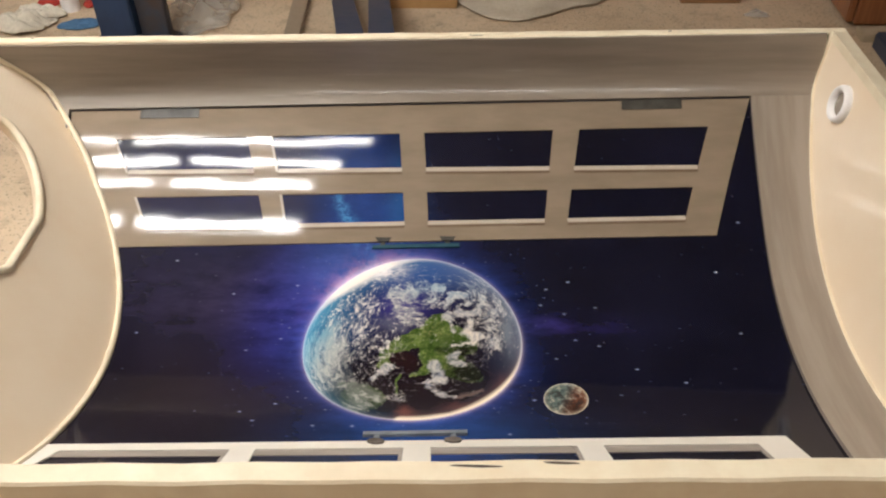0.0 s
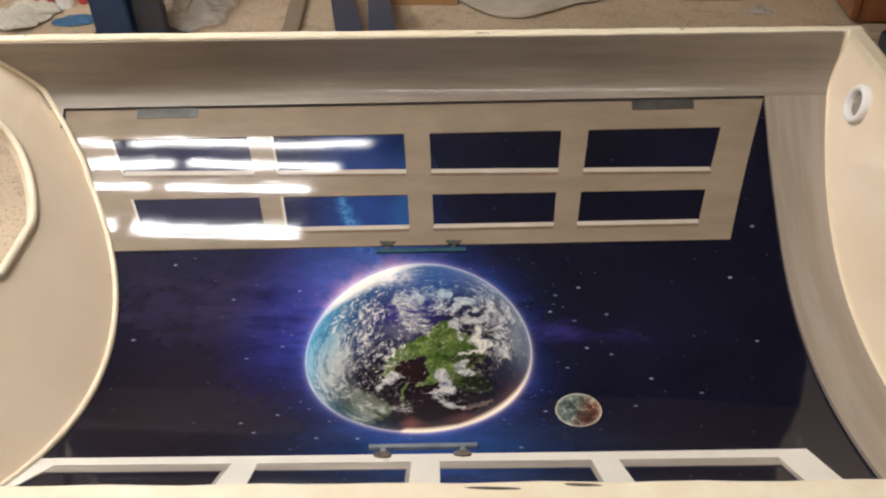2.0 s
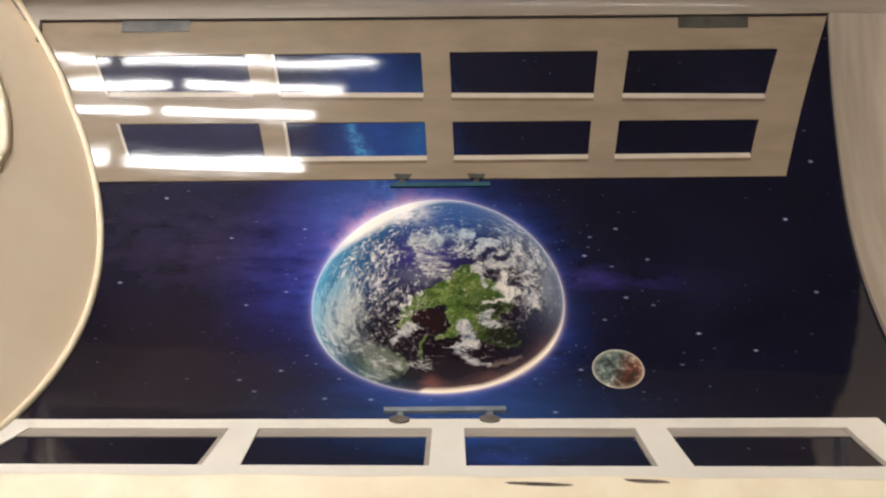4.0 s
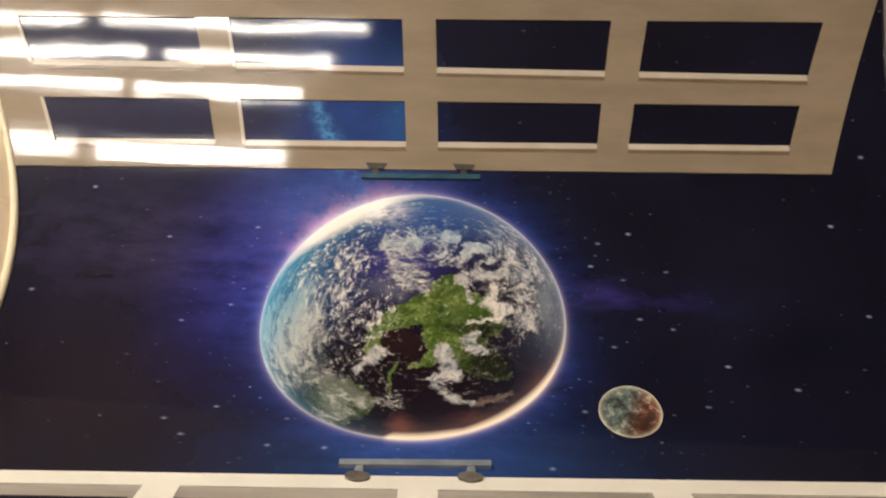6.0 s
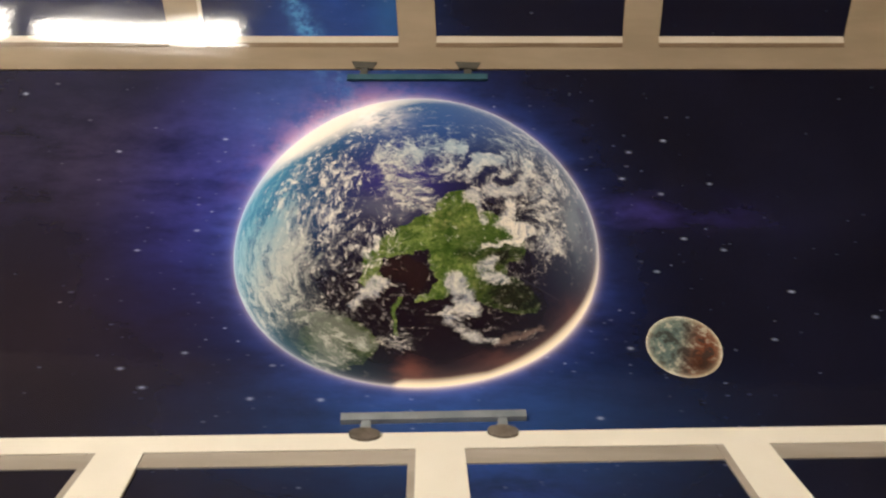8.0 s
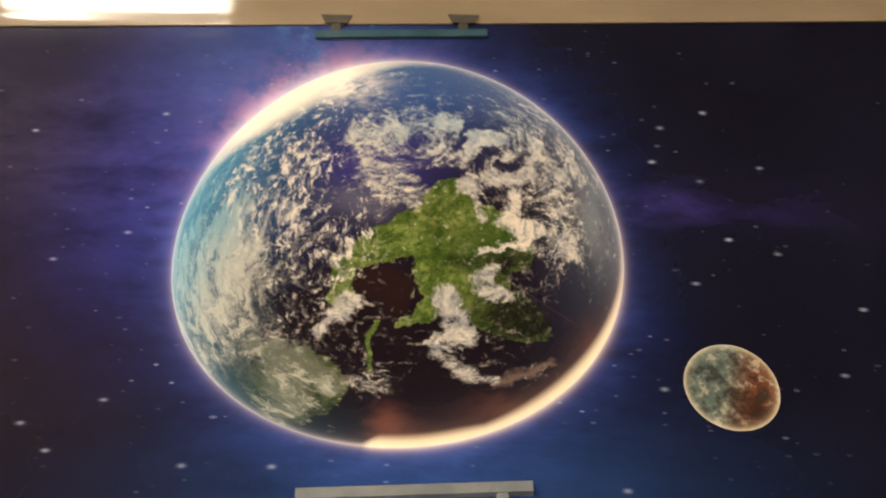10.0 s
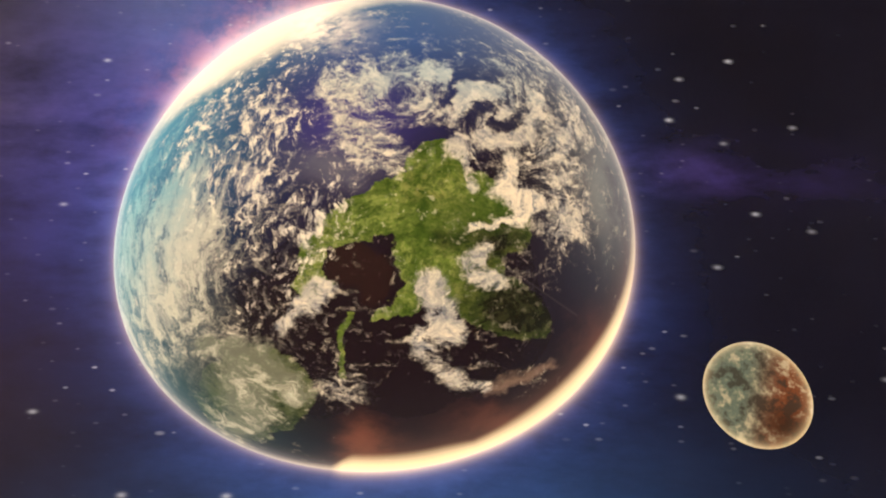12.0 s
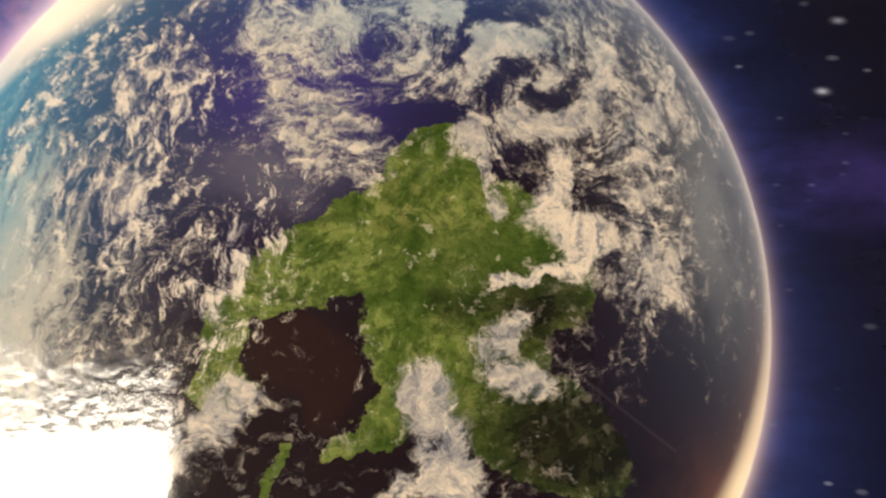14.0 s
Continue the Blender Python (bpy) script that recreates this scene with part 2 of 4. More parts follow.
        for cx, cy, k in ((0.093, 0.001, 1.0), (0.127, 0.038, 0.9), (0.100, 0.026, 0.6), (0.120, -0.012, 0.5), (0.131, -0.053, 0.9), (0.157, -0.062, 0.5),
                          (0.108, -0.084, 0.6), (0.195, -0.098, 1.0), (0.173, -0.141, 0.5), (0.157, -0.001, 0.5), (-0.201, 0.025, 0.7), (-0.277, 0.010, 0.7),
                          (-0.206, -0.061, 0.6), (-0.242, -0.081, 0.6), (-0.189, -0.170, 0.7), (-0.223, -0.185, 0.6), (-0.206, -0.200, 0.7)):
            stars = stars + puff(x, s, cx, cy, 0.0017, 0.0009) * (k * 0.8)
        for cx, cy, k in ((0.081, -0.153, 0.6), (0.055, -0.212, 0.7), (-0.103, -0.205, 0.7), (-0.143, -0.206, 0.6), (0.306, 0.057, 1.0), (0.343, 0.132, 0.8),
                          (0.244, -0.118, 0.7), (0.319, -0.037, 0.6), (-0.377, -0.056, 0.6), (-0.359, 0.061, 0.8)):
            stars = stars + puff(x, s, cx, cy, 0.0017, 0.0011) * (k * 0.8)
        sky = lay(sat(stars) * 0.75, sky, (0.62, 0.70, 0.95))
        ink = sky
    elif which == "planet":
        # the planet: sea
        bend = grain(ball, 2.6, 5, 0.6, colour=True)
        bx, by, bz = parts_of(bend)
        fray = grain(ball, 11.0, 6, 0.66, colour=True)
        fx, fy, _ = parts_of(fray)
        fx, fy, bx, by, bz = fx - 0.5, fy - 0.5, bx - 0.5, by - 0.5, bz - 0.5
        wx, wy = ex + bx * 0.20 + fx * 0.10, ey + by * 0.20 + fy * 0.10
        jx, jy = ex + bx * 0.07 + fx * 0.115, ey + by * 0.07 + fy * 0.115
        sea = mix(step(-0.20, 0.85, ey * 0.8 - ex * 0.45), (0.009, 0.004, 0.009), (0.014, 0.022, 0.100))
        sea = mix(puff(wx, wy, -0.14, 0.47, 0.26, 0.24) * 0.85, sea, (0.040, 0.030, 0.19))
        sea = mix(puff(wx, wy, -0.20, 0.21, 0.16, 0.09) * 0.7, sea, (0.12, 0.12, 0.17))
        sea = mix(puff(wx, ey, 0.02, 0.84, 0.55, 0.20) * 0.85, sea, (0.025, 0.075, 0.26))
        sea = mix(puff(wx, ey, -0.82, 0.30, 0.26, 0.42) * 0.75, sea, (0.030, 0.12, 0.25))
        sea = mix(puff(ex, ey, 0.80, -0.1, 0.22, 0.4) * 0.4, sea, (0.018, 0.022, 0.055))
        # land
        land = blob(jx, jy, 0.28, 0.03, 0.29, 0.20)
        for cx, cy, rx, ry, turn in ((0.21, 0.21, 0.125, 0.135, 0), (0.03, 0.045, 0.31, 0.115, 31), (0.27, -0.17, 0.22, 0.18, -20),
                                     (0.44, -0.03, 0.16, 0.14, 0), (0.47, -0.36, 0.20, 0.12, -25), (-0.36, -0.73, 0.20, 0.17, -20)):
            land = most(land, blob(jx, jy, cx, cy, rx, ry, turn))
        for ax, ay, zx, zy, w in ((-0.24, -0.13, -0.235, -0.31, 0.05), (-0.19, -0.29, -0.135, -0.245, 0.03), (0.17, -0.30, 0.12, -0.37, 0.055),
                                  (0.11, -0.385, 0.02, -0.42, 0.024), (-0.075, -0.43, -0.085, -0.56, 0.013), (-0.085, -0.56, -0.075, -0.66, 0.012)):
            land = most(land, stroke(jx, jy, ax, ay, zx, zy, w))
        bay = most(blob(jx, jy, -0.085, -0.21, 0.115, 0.105, 0), blob(jx, jy, 0.0, -0.27, 0.070, 0.125, 0))
        land = least(land, -1.6 * bay + 0.10)
        is_land = step(0.0, 0.06, land)
        turf = grain(ball, 9.0, 10, 0.66)
        fleece = grain(vec(ex + bx * 0.3, ey * 1.3 + by * 0.3, ez), 21.0, 8, 0.72)
        ridge = op("ABSOLUTE", grain(vec(ex + bx * 0.5, ey * 1.6 + by * 0.5, 3.0), 9.0, 10, 0.74) - 0.5)
        soil = mix(step(0.34, 0.64, turf), (0.032, 0.066, 0.010), (0.115, 0.170, 0.034))
        soil = mix(step(0.05, 0.0, ridge) * step(0.42, 0.60, turf) * 0.6, soil, (0.27, 0.29, 0.10))
        soil = mix(puff(wx, wy, 0.20, 0.13, 0.16, 0.07) * step(0.46, 0.60, fleece) * 0.75, soil, (0.27, 0.26, 0.09))
        soil = mix(puff(wx, wy, -0.12, 0.0, 0.15, 0.10) * step(0.44, 0.62, fleece) * 0.5, soil, (0.24, 0.30, 0.09))
        soil = mix(step(0.50, 0.62, grain(ball, 34.0, 6, 0.7)) * 0.55, soil, (0.018, 0.042, 0.006))
        soil = mix(puff(wx, wy, 0.36, 0.03, 0.20, 0.09) * 0.65, soil, (0.028, 0.062, 0.009))
        dusk = sat(puff(wx, wy, 0.47, -0.10, 0.14, 0.09) + puff(ex, ey, 0.55, -0.38, 0.23, 0.15) * 1.3 + puff(wx, wy, 0.27, -0.10, 0.05, 0.05) * 0.5)
        soil = mix(step(0.50, 0.40, fleece) * 0.45, soil, (0.020, 0.044, 0.007))
        soil = mix(dusk * 0.96, soil, mix(step(0.44, 0.58, fleece), (0.005, 0.004, 0.004), (0.016, 0.016, 0.010)))
        soil = mix(step(0.0, 0.3, blob(ex, ey, -0.38, -0.70, 0.34, 0.26)) * 0.8, soil, mix(step(0.4, 0.6, fleece), (0.012, 0.014, 0.006), (0.050, 0.060, 0.026)))
        soil = mix(step(0.10, 0.0, land) * step(0.50, 0.58, fleece) * 0.35, soil, (0.30, 0.32, 0.18))
        globe = mix(is_land, sea, soil)
        globe = mix(step(0.0, 0.2, bay) * 0.95, globe, (0.018, 0.007, 0.009))
        # clouds
        off = root(power(ex - 0.45, 2.0) + power(ey - 0.47, 2.0))
        spin = fade(off / 0.20) * 4.2 + fade(root(power(ex - 0.15, 2.0) + power(ey - 0.54, 2.0)) / 0.15) * -2.2
        cs, sn = op("COSINE", spin), op("SINE", spin)
        cx0, cy0 = ex - 0.45, ey - 0.47
        twist = vec(cx0 * cs - cy0 * sn + bx * 0.55, (cx0 * sn + cy0 * cs) * 1.5 + by * 0.55, ez + bz * 0.5)
        curl = grain(twist, 4.4, 10, 0.70, 1.1)
        thread = 1.0 - 2.0 * op("ABSOLUTE", grain(twist, 3.4, 10, 0.66, 2.2) - 0.5)
        fleck = grain(vec(ex * 1.25 + bx * 0.25, ey * 0.8 + by * 0.25, ez), 20.0, 8, 0.74, 0.25)
        patch = grain(vec(ex * 1.2 + bx * 0.3, ey * 0.8, ez), 4.5, 4, 0.6)
        strand = grain(vec(ex * 2.2 + bx * 0.9, ey * 0.65 + by * 0.5, ez * 1.8), 6.0, 10, 0.76, 0.6)
        cover = puff(jx, jy, 0.14, 0.54, 0.17, 0.13) * 0.75
        for cx, cy, rx, ry, k in ((0.71, 0.26, 0.10, 0.24, 0.62), (0.72, 0.0, 0.09, 0.12, 0.75), (0.79, 0.42, 0.10, 0.12, 0.5), (-0.05, -0.72, 0.09, 0.07, 0.85),
                                  (0.62, -0.28, 0.10, 0.07, 0.25), (0.52, 0.70, 0.20, 0.10, 0.40), (0.55, 0.42, 0.17, 0.16, 0.55)):
            cover = cover + puff(jx, jy, cx, cy, rx, ry) * k
        banks = ((-0.13, 0.37, 0.04, 0.25, 0.10, 1.1), (-0.22, 0.60, -0.06, 0.42, 0.08, 0.7), (-0.13, 0.56, 0.04, 0.67, 0.09, 0.9), (0.04, 0.67, 0.21, 0.65, 0.08, 0.9),
                 (0.21, 0.65, 0.27, 0.47, 0.06, 0.8), (0.29, 0.50, 0.35, 0.60, 0.06, 1.1), (0.35, 0.60, 0.51, 0.60, 0.05, 1.0), (0.51, 0.60, 0.63, 0.49, 0.07, 1.0))
        for ax, ay, zx, zy, w, k in banks + (
                (0.61, 0.37, 0.42, 0.36, 0.05, 1.1), (0.42, 0.36, 0.29, 0.32, 0.06, 1.2), (0.31, 0.33, 0.37, 0.14, 0.022, 1.1)):
            cover = most(cover, sat(stroke(jx, jy, ax, ay, zx, zy, w * 1.2) * 1.7) * k * 0.82)
        for ax, ay, zx, zy, w, k in ((0.22, -0.29, 0.28, -0.46, 0.075, 1.35), (0.43, -0.12, 0.37, -0.20, 0.04, 1.1), (0.37, -0.20, 0.45, -0.27, 0.05, 1.1), (0.17, -0.47, 0.19, -0.56, 0.04, 0.95),
                                     (0.19, -0.56, 0.30, -0.66, 0.05, 0.95), (0.30, -0.66, 0.42, -0.69, 0.03, 0.9), (-0.18, -0.31, -0.24, -0.39, 0.060, 1.05), (-0.25, -0.40, -0.32, -0.48, 0.03, 0.8)):
            cover = most(cover, sat(stroke(jx, jy, ax, ay, zx, zy, w * 1.15) * 1.7) * k)
        hook = stroke(jx, jy, 0.51, 0.28, 0.485, 0.14, 0.055)
        for ax, ay, zx, zy, w in ((0.485, 0.14, 0.60, 0.08, 0.06), (0.60, 0.08, 0.53, 0.0, 0.045), (0.53, 0.0, 0.37, -0.045, 0.022)):
            hook = most(hook, stroke(jx, jy, ax, ay, zx, zy, w))
        gaps = puff(ex, ey, 0.17, 0.375, 0.08, 0.022) * 2.2 + puff(wx, wy, 0.14, 0.04, 0.20, 0.16) * 0.6 + step(-0.1, 0.25, bay) * 1.2 + puff(wx, wy, 0.46, 0.46, 0.08, 0.045) * 0.25 + puff(ex, ey, 0.20, -0.84, 0.55, 0.16) * 0.5 + puff(ex, ey, 0.76, -0.42, 0.20, 0.22) * 0.5 + puff(wx, wy, 0.28, 0.58, 0.012, 0.10) * 0.6
        lump = grain(vec(ex + bx * 0.4, ey + by * 0.4, ez), 15.0, 8, 0.72)
        wool = grain(vec(ex + bx * 0.6 + fx * 0.1, ey + by * 0.6 + fy * 0.1, ez), 30.0, 7, 0.74, 0.6)
        density = curl * 0.80 + lump * 0.42 + (wool - 0.5) * 0.45 + (thread - 0.80) * 0.50 + least(cover, 1.3) * 0.235 - gaps * 0.4
        density = density + op("SINE", off * 46.0 - op("ARCTAN2", cy0, cx0) * 2.0 + bx * 7.0 + fx * 3.0) * fade(power(off / 0.24, 2.0)) * 0.13
        off2 = root(power(ex - 0.15, 2.0) + power(ey - 0.47, 2.0))
        density = density + op("SINE", off2 * 40.0 + bx * 8.0 + fx * 3.0) * fade(power((off2 - 0.15) / 0.10, 2.0)) * step(0.42, 0.52, ey) * 0.11
        thick = most(step(0.68, 0.97, density), step(0.0, 0.50, hook + (lump - 0.5) * 1.5 + (wool - 0.5) * 1.0))
        thin = step(0.58, 0.92, density) * 0.22 * step(0.05, 0.35, cover)
        west = puff(wx, wy, -0.48, 0.20, 0.34, 0.56)
        dots = step(0.50, 0.62, fleck + (patch - 0.50) * 0.50 + (west - 0.72) * 0.12) * step(0.08, 0.40, west)
        streaks = step(0.45, 0.64, strand + puff(ex, ey, -0.78, -0.18, 0.24, 0.5) * 0.24 - 0.10) * step(0.05, 0.6, puff(ex, ey, -0.74, -0.18, 0.30, 0.62))
        smear = sat(stroke(wx, wy, -0.83, -0.16, -0.66, -0.58, 0.24) * 1.4) * step(0.32, 0.60, strand * 0.5 + lump * 0.5)
        sw_n = grain(vec(ex + bx * 0.4, ey + by * 0.4, ez), 7.5, 9, 0.70, 1.0)
        flock = most(stroke(jx, jy, -0.56, -0.55, -0.38, -0.59, 0.06), most(stroke(jx, jy, -0.42, -0.62, -0.37, -0.82, 0.12), stroke(jx, jy, -0.36, -0.60, -0.22, -0.74, 0.10) - 0.15))
        sw = step(0.02, 0.55, flock + (sw_n - 0.5) * 1.6)
        white = mix(step(0.40, 0.66, lump * 0.35 + curl * 0.25 + wool * 0.4), (0.16, 0.18, 0.23), (0.80, 0.71, 0.60))
        white = mix(puff(ex, ey, 0.20, 0.70, 0.55, 0.18) * 0.65, white, (0.34, 0.46, 0.55))
        white = mix(step(0.50, 0.30, thread) * 0.35, white, (0.20, 0.22, 0.32))
        white = mix(step(0.1, 0.7, hook) * step(0.36, 0.56, wool) * 0.8, white, (0.78, 0.69, 0.58))
        tuft = step(0.60, 0.68, grain(ball, 26.0, 5, 0.6) + (patch - 0.5) * 0.35) * step(0.02, 0.2, land + 0.12)
        globe = mix(sat(thick + thin), globe, white)
        globe = mix(tuft * 0.36 * (1.0 - 0.8 * dusk), globe, (0.74, 0.68, 0.58))
        globe = mix(step(0.60, 0.70, fleck) * step(-0.2, 0.3, bay) * 0.8, globe, (0.76, 0.70, 0.60))
        globe = mix(sat(dots) * 0.9, globe, mix(step(0.46, 0.64, fleck), (0.16, 0.17, 0.24), (0.80, 0.73, 0.64)))
        globe = mix(sat(streaks) * 0.68, globe, mix(step(-0.95, -0.62, ex + fx * 0.3 - ey * 0.25), (0.20, 0.42, 0.52), (0.58, 0.57, 0.51)))
        globe = mix(smear * 0.38, globe, mix(step(0.40, 0.62, strand), (0.34, 0.40, 0.42), (0.64, 0.61, 0.53)))
        globe = mix(sat(puff(wx, wy, -0.58, -0.69, 0.09, 0.11) + puff(wx, wy, -0.42, -0.86, 0.20, 0.05)) * 0.9, globe, (0.014, 0.013, 0.009))
        globe = mix(sat(sw) * 0.85, globe, mix(step(0.45, 0.66, sw_n), (0.13, 0.14, 0.11), (0.54, 0.52, 0.46)))
        globe = mix(puff(wx, ey, 0.87, 0.14, 0.07, 0.22) * 0.5, globe, (0.24, 0.26, 0.29))
        globe = lay(step(0.0, 0.6, stroke(ex, ey, 0.54, -0.23, 0.75, -0.39, 0.005)) * 0.04, globe, (0.30, 0.30, 0.28))
        globe = lay(sat(stroke(wx, wy, 0.42, -0.70, 0.66, -0.58, 0.03)) * 0.35, globe, (0.42, 0.28, 0.22))
        # light round the limb
        inner = 1.0 - r
        glare = fade(inner / 0.10) * sat(0.1 + 0.9 * left_rim + ul)
        globe = lay(glare * 0.75, globe, (0.09, 0.40, 0.64))
        globe = lay(fade(inner / 0.12) * step(-0.2, 0.8, ex) * step(-0.5, 0.2, ey) * 0.42, globe, (0.30, 0.34, 0.46))
        ember = puff(wx, wy, 0.03, -0.91, 0.08, 0.08) + puff(wx, wy, 0.42, -0.80, 0.13, 0.05) * 0.45 + puff(wx, wy, 0.80, -0.50, 0.05, 0.12) * 0.3
        globe = lay(sat(ember) * 0.24, globe, (0.50, 0.16, 0.09))
        globe = lay(fade(inner / 0.035) * lr * 0.6, globe, (0.60, 0.22, 0.10))
        globe = lay(step(0.018 + ul * 0.150, ul * 0.060, inner + fx * 0.03) * sat(ul * 1.6), globe, (1.0, 0.90, 0.72))
        globe = lay(puff(wx, wy, -0.30, 0.86, 0.16, 0.09) * step(0.35, 0.58, turf) * 1.0, globe, (0.95, 0.85, 0.74))
        globe = lay(step(0.012 + lr * 0.055, lr * 0.012, inner) * sat(lr * 1.5), globe, (1.0, 0.84, 0.60))
        globe = lay(fade(inner / 0.010) * 0.75, globe, (0.62, 0.60, 0.70))
        ink = globe
    else:
        # the moon
        mx, my = (x - 0.1143), (s + 0.1504)
        tx, ty = mx * 0.97 - my * 0.24, my * 0.97 + mx * 0.24
        ux, uy = tx / 0.0232, ty / 0.0265
        q = root(ux * ux + uy * uy)
        crater = grain(vec(ux, uy), 2.4, 9, 0.70)
        dust = mix(step(-0.30, 0.45, ux * 0.9 - uy * 0.1 + (crater - 0.5) * 0.9), (0.100, 0.140, 0.128), (0.15, 0.048, 0.024))
        dust = mix(step(0.49, 0.57, crater) * 0.85, dust, (0.035, 0.032, 0.030))
        dust = mix(step(0.48, 0.37, crater) * 0.8, dust, (0.46, 0.42, 0.33))
        dust = mix(puff(ux, uy, 0.5, -0.5, 0.40, 0.35) * 0.85, dust, (0.035, 0.016, 0.012))
        dust = lay(fade((1.0 - q) / 0.055) * 1.0, dust, (0.66, 0.58, 0.43))
        ink = dust

    plug(ink, b.inputs["Base Color"])
    plug(0.040 + grain(flat, 90, 3, 0.5) * 0.03, b.inputs["Roughness"])
    dent(b, grain(flat, 260, 3, 0.5) * 0.000022 + ripple(place_coords()), 1.0, 1.0)
    return m


SKY_PRINT, PLANET_PRINT, MOON_PRINT = picture("sky"), picture("planet"), picture("moon")


# ---- mesh helpers ----
def mesh_of(name, bm, material, smooth=False):
    bmesh.ops.recalc_face_normals(bm, faces=bm.faces)
    me = bpy.data.meshes.new(name)
    bm.to_mesh(me)
    bm.free()
    me.materials.append(material)
    if smooth:
        for p in me.polygons:
            p.use_smooth = True
    return me


def part(name, bm, material, parent=None, label="", smooth=False):
    ob = new(name, mesh_of(name, bm, material, smooth))
    if parent:
        ob.parent = parent
    if label:
        ob["label"] = label
    return ob


def empty(name, label, category, group="", kind=""):
    return tagged(new(name), label, category, group, kind)


def box(bm, lo, hi, bevel=0.0, m=None):
    made = bmesh.ops.create_cube(bm, size=1.0)["verts"]
    for v in made:
        v.co = Vector([lo[i] + (v.co[i] + 0.5) * (hi[i] - lo[i]) for i in range(3)])
    if m is not None:
        for v in made:
            v.co = m @ v.co
    if bevel:
        edges = {e for v in made for e in v.link_edges}
        bmesh.ops.bevel(bm, geom=list(edges), offset=bevel, segments=2, affect="EDGES")
    return bm


def bar(bm, a, b, wide, thick, bevel=0.002, side=(1, 0, 0)):
    """A straight bar of a rectangular section from a to b."""
    a, b = Vector(a), Vector(b)
    axis = (b - a).normalized()
    sx = Vector(side) - axis * axis.dot(Vector(side))
    sx.normalize()
    sy = axis.cross(sx)
    m = Matrix((sx, sy, axis)).transposed().to_4x4()
    m.translation = a
    return box(bm, (-wide / 2, -thick / 2, 0), (wide / 2, thick / 2, (b - a).length), bevel, m)


def grid(bm, rows):
    """Faces over a table of points."""
    vs = [[bm.verts.new(p) for p in row] for row in rows]
    for a, b in zip(vs, vs[1:]):
        for i in range(len(a) - 1):
            bm.faces.new((a[i], a[i + 1], b[i + 1], b[i]))
    return vs


def tube(bm, pts, radius, sides=8):
    rings = []
    for i, p in enumerate(pts):
        p = Vector(p)
        d = (Vector(pts[min(i + 1, len(pts) - 1)]) - Vector(pts[max(i - 1, 0)])).normalized()
        a = d.orthogonal().normalized() if not rings else (last - d * last.dot(d)).normalized()
        last = a
        c = d.cross(a)
        rings.append([bm.verts.new(p + (a * math.cos(t) + c * math.sin(t)) * radius) for t in np.linspace(0, 2 * math.pi, sides, False)])
    for r, q in zip(rings, rings[1:]):
        for i in range(sides):
            bm.faces.new((r[i], r[(i + 1) % sides], q[(i + 1) % sides], q[i]))
    bm.faces.new(rings[0][::-1])
    bm.faces.new(rings[-1])
    return bm


# ---- the trough's form: a shallow curved bed with steeper walls up to a level rim ----
BED_Z, ROLL = 0.42, radians(6.2)
S_NEAR, S_FAR = -0.31, 0.31
_s = np.linspace(-0.40, 0.40, 801)
_k = 1.964 + 0.42 * _s - 4.26 * _s ** 2
_th = np.concatenate([[0], np.cumsum((_k[1:] + _k[:-1]) / 2 * np.diff(_s))])
_th -= _th[400]


def _run(f):
    r = np.concatenate([[0], np.cumsum((f[1:] + f[:-1]) / 2 * np.diff(_s))])
    return r - r[400]


_y, _z = _run(np.cos(_th)), _run(np.sin(_th))


def wall_curve(s0, rim, lean, n=14):
    """From the bed's edge up to the rim, as a curve."""
    p = np.array([np.interp(s0, _s, _y), np.interp(s0, _s, _z)])
    th = np.interp(s0, _s, _th)
    side = 1 if s0 > 0 else -1
    d0 = np.array([math.cos(th), math.sin(th)]) * side
    d1 = np.array([math.cos(lean) * side, math.sin(lean)])
    rim = np.array(rim)
    size = np.linalg.norm(rim - p)
    t = np.linspace(0, 1, n)[:, None]
    a, c = p + d0 * size * 0.36, rim - d1 * size * 0.36
    return (1 - t) ** 3 * p + 3 * (1 - t) ** 2 * t * a + 3 * (1 - t) * t * t * c + t ** 3 * rim


RIM_FAR, RIM_NEAR = (0.3155, 0.166), (-0.367, 0.249)
far_wall = wall_curve(S_FAR, RIM_FAR, radians(80))
near_wall = wall_curve(S_NEAR, RIM_NEAR, radians(72))
s_far = S_FAR + np.concatenate([[0], np.cumsum(np.linalg.norm(np.diff(far_wall, axis=0), axis=1))])
s_near = S_NEAR - np.concatenate([[0], np.cumsum(np.linalg.norm(np.diff(near_wall, axis=0), axis=1))])
inside = np.linspace(S_NEAR, S_FAR, 63)
ALL_S = np.concatenate([s_near[::-1][:-1], inside, s_far[1:]])
ALL_Y = np.concatenate([near_wall[::-1, 0][:-1], np.interp(inside, _s, _y), far_wall[1:, 0]])
ALL_Z = np.concatenate([near_wall[::-1, 1][:-1], np.interp(inside, _s, _z), far_wall[1:, 1]])
S_LO, S_HI = float(ALL_S[0]), float(ALL_S[-1])


def local(s):
    return float(np.interp(s, ALL_S, ALL_Y)), float(np.interp(s, ALL_S, ALL_Z))


def skew(s):
    """How far the walls run off square, from none on the bed to full at the rims."""
    if s > S_FAR:
        return 0.034 * min((s - S_FAR) / (S_HI - S_FAR), 1.0)
    if s < S_NEAR:
        return 0.045 * min((S_NEAR - s) / (S_NEAR - S_LO), 1.0)
    return 0.0


def to_world(x, y, z):
    return Vector((x, y * math.cos(ROLL) - z * math.sin(ROLL), BED_Z + y * math.sin(ROLL) + z * math.cos(ROLL)))


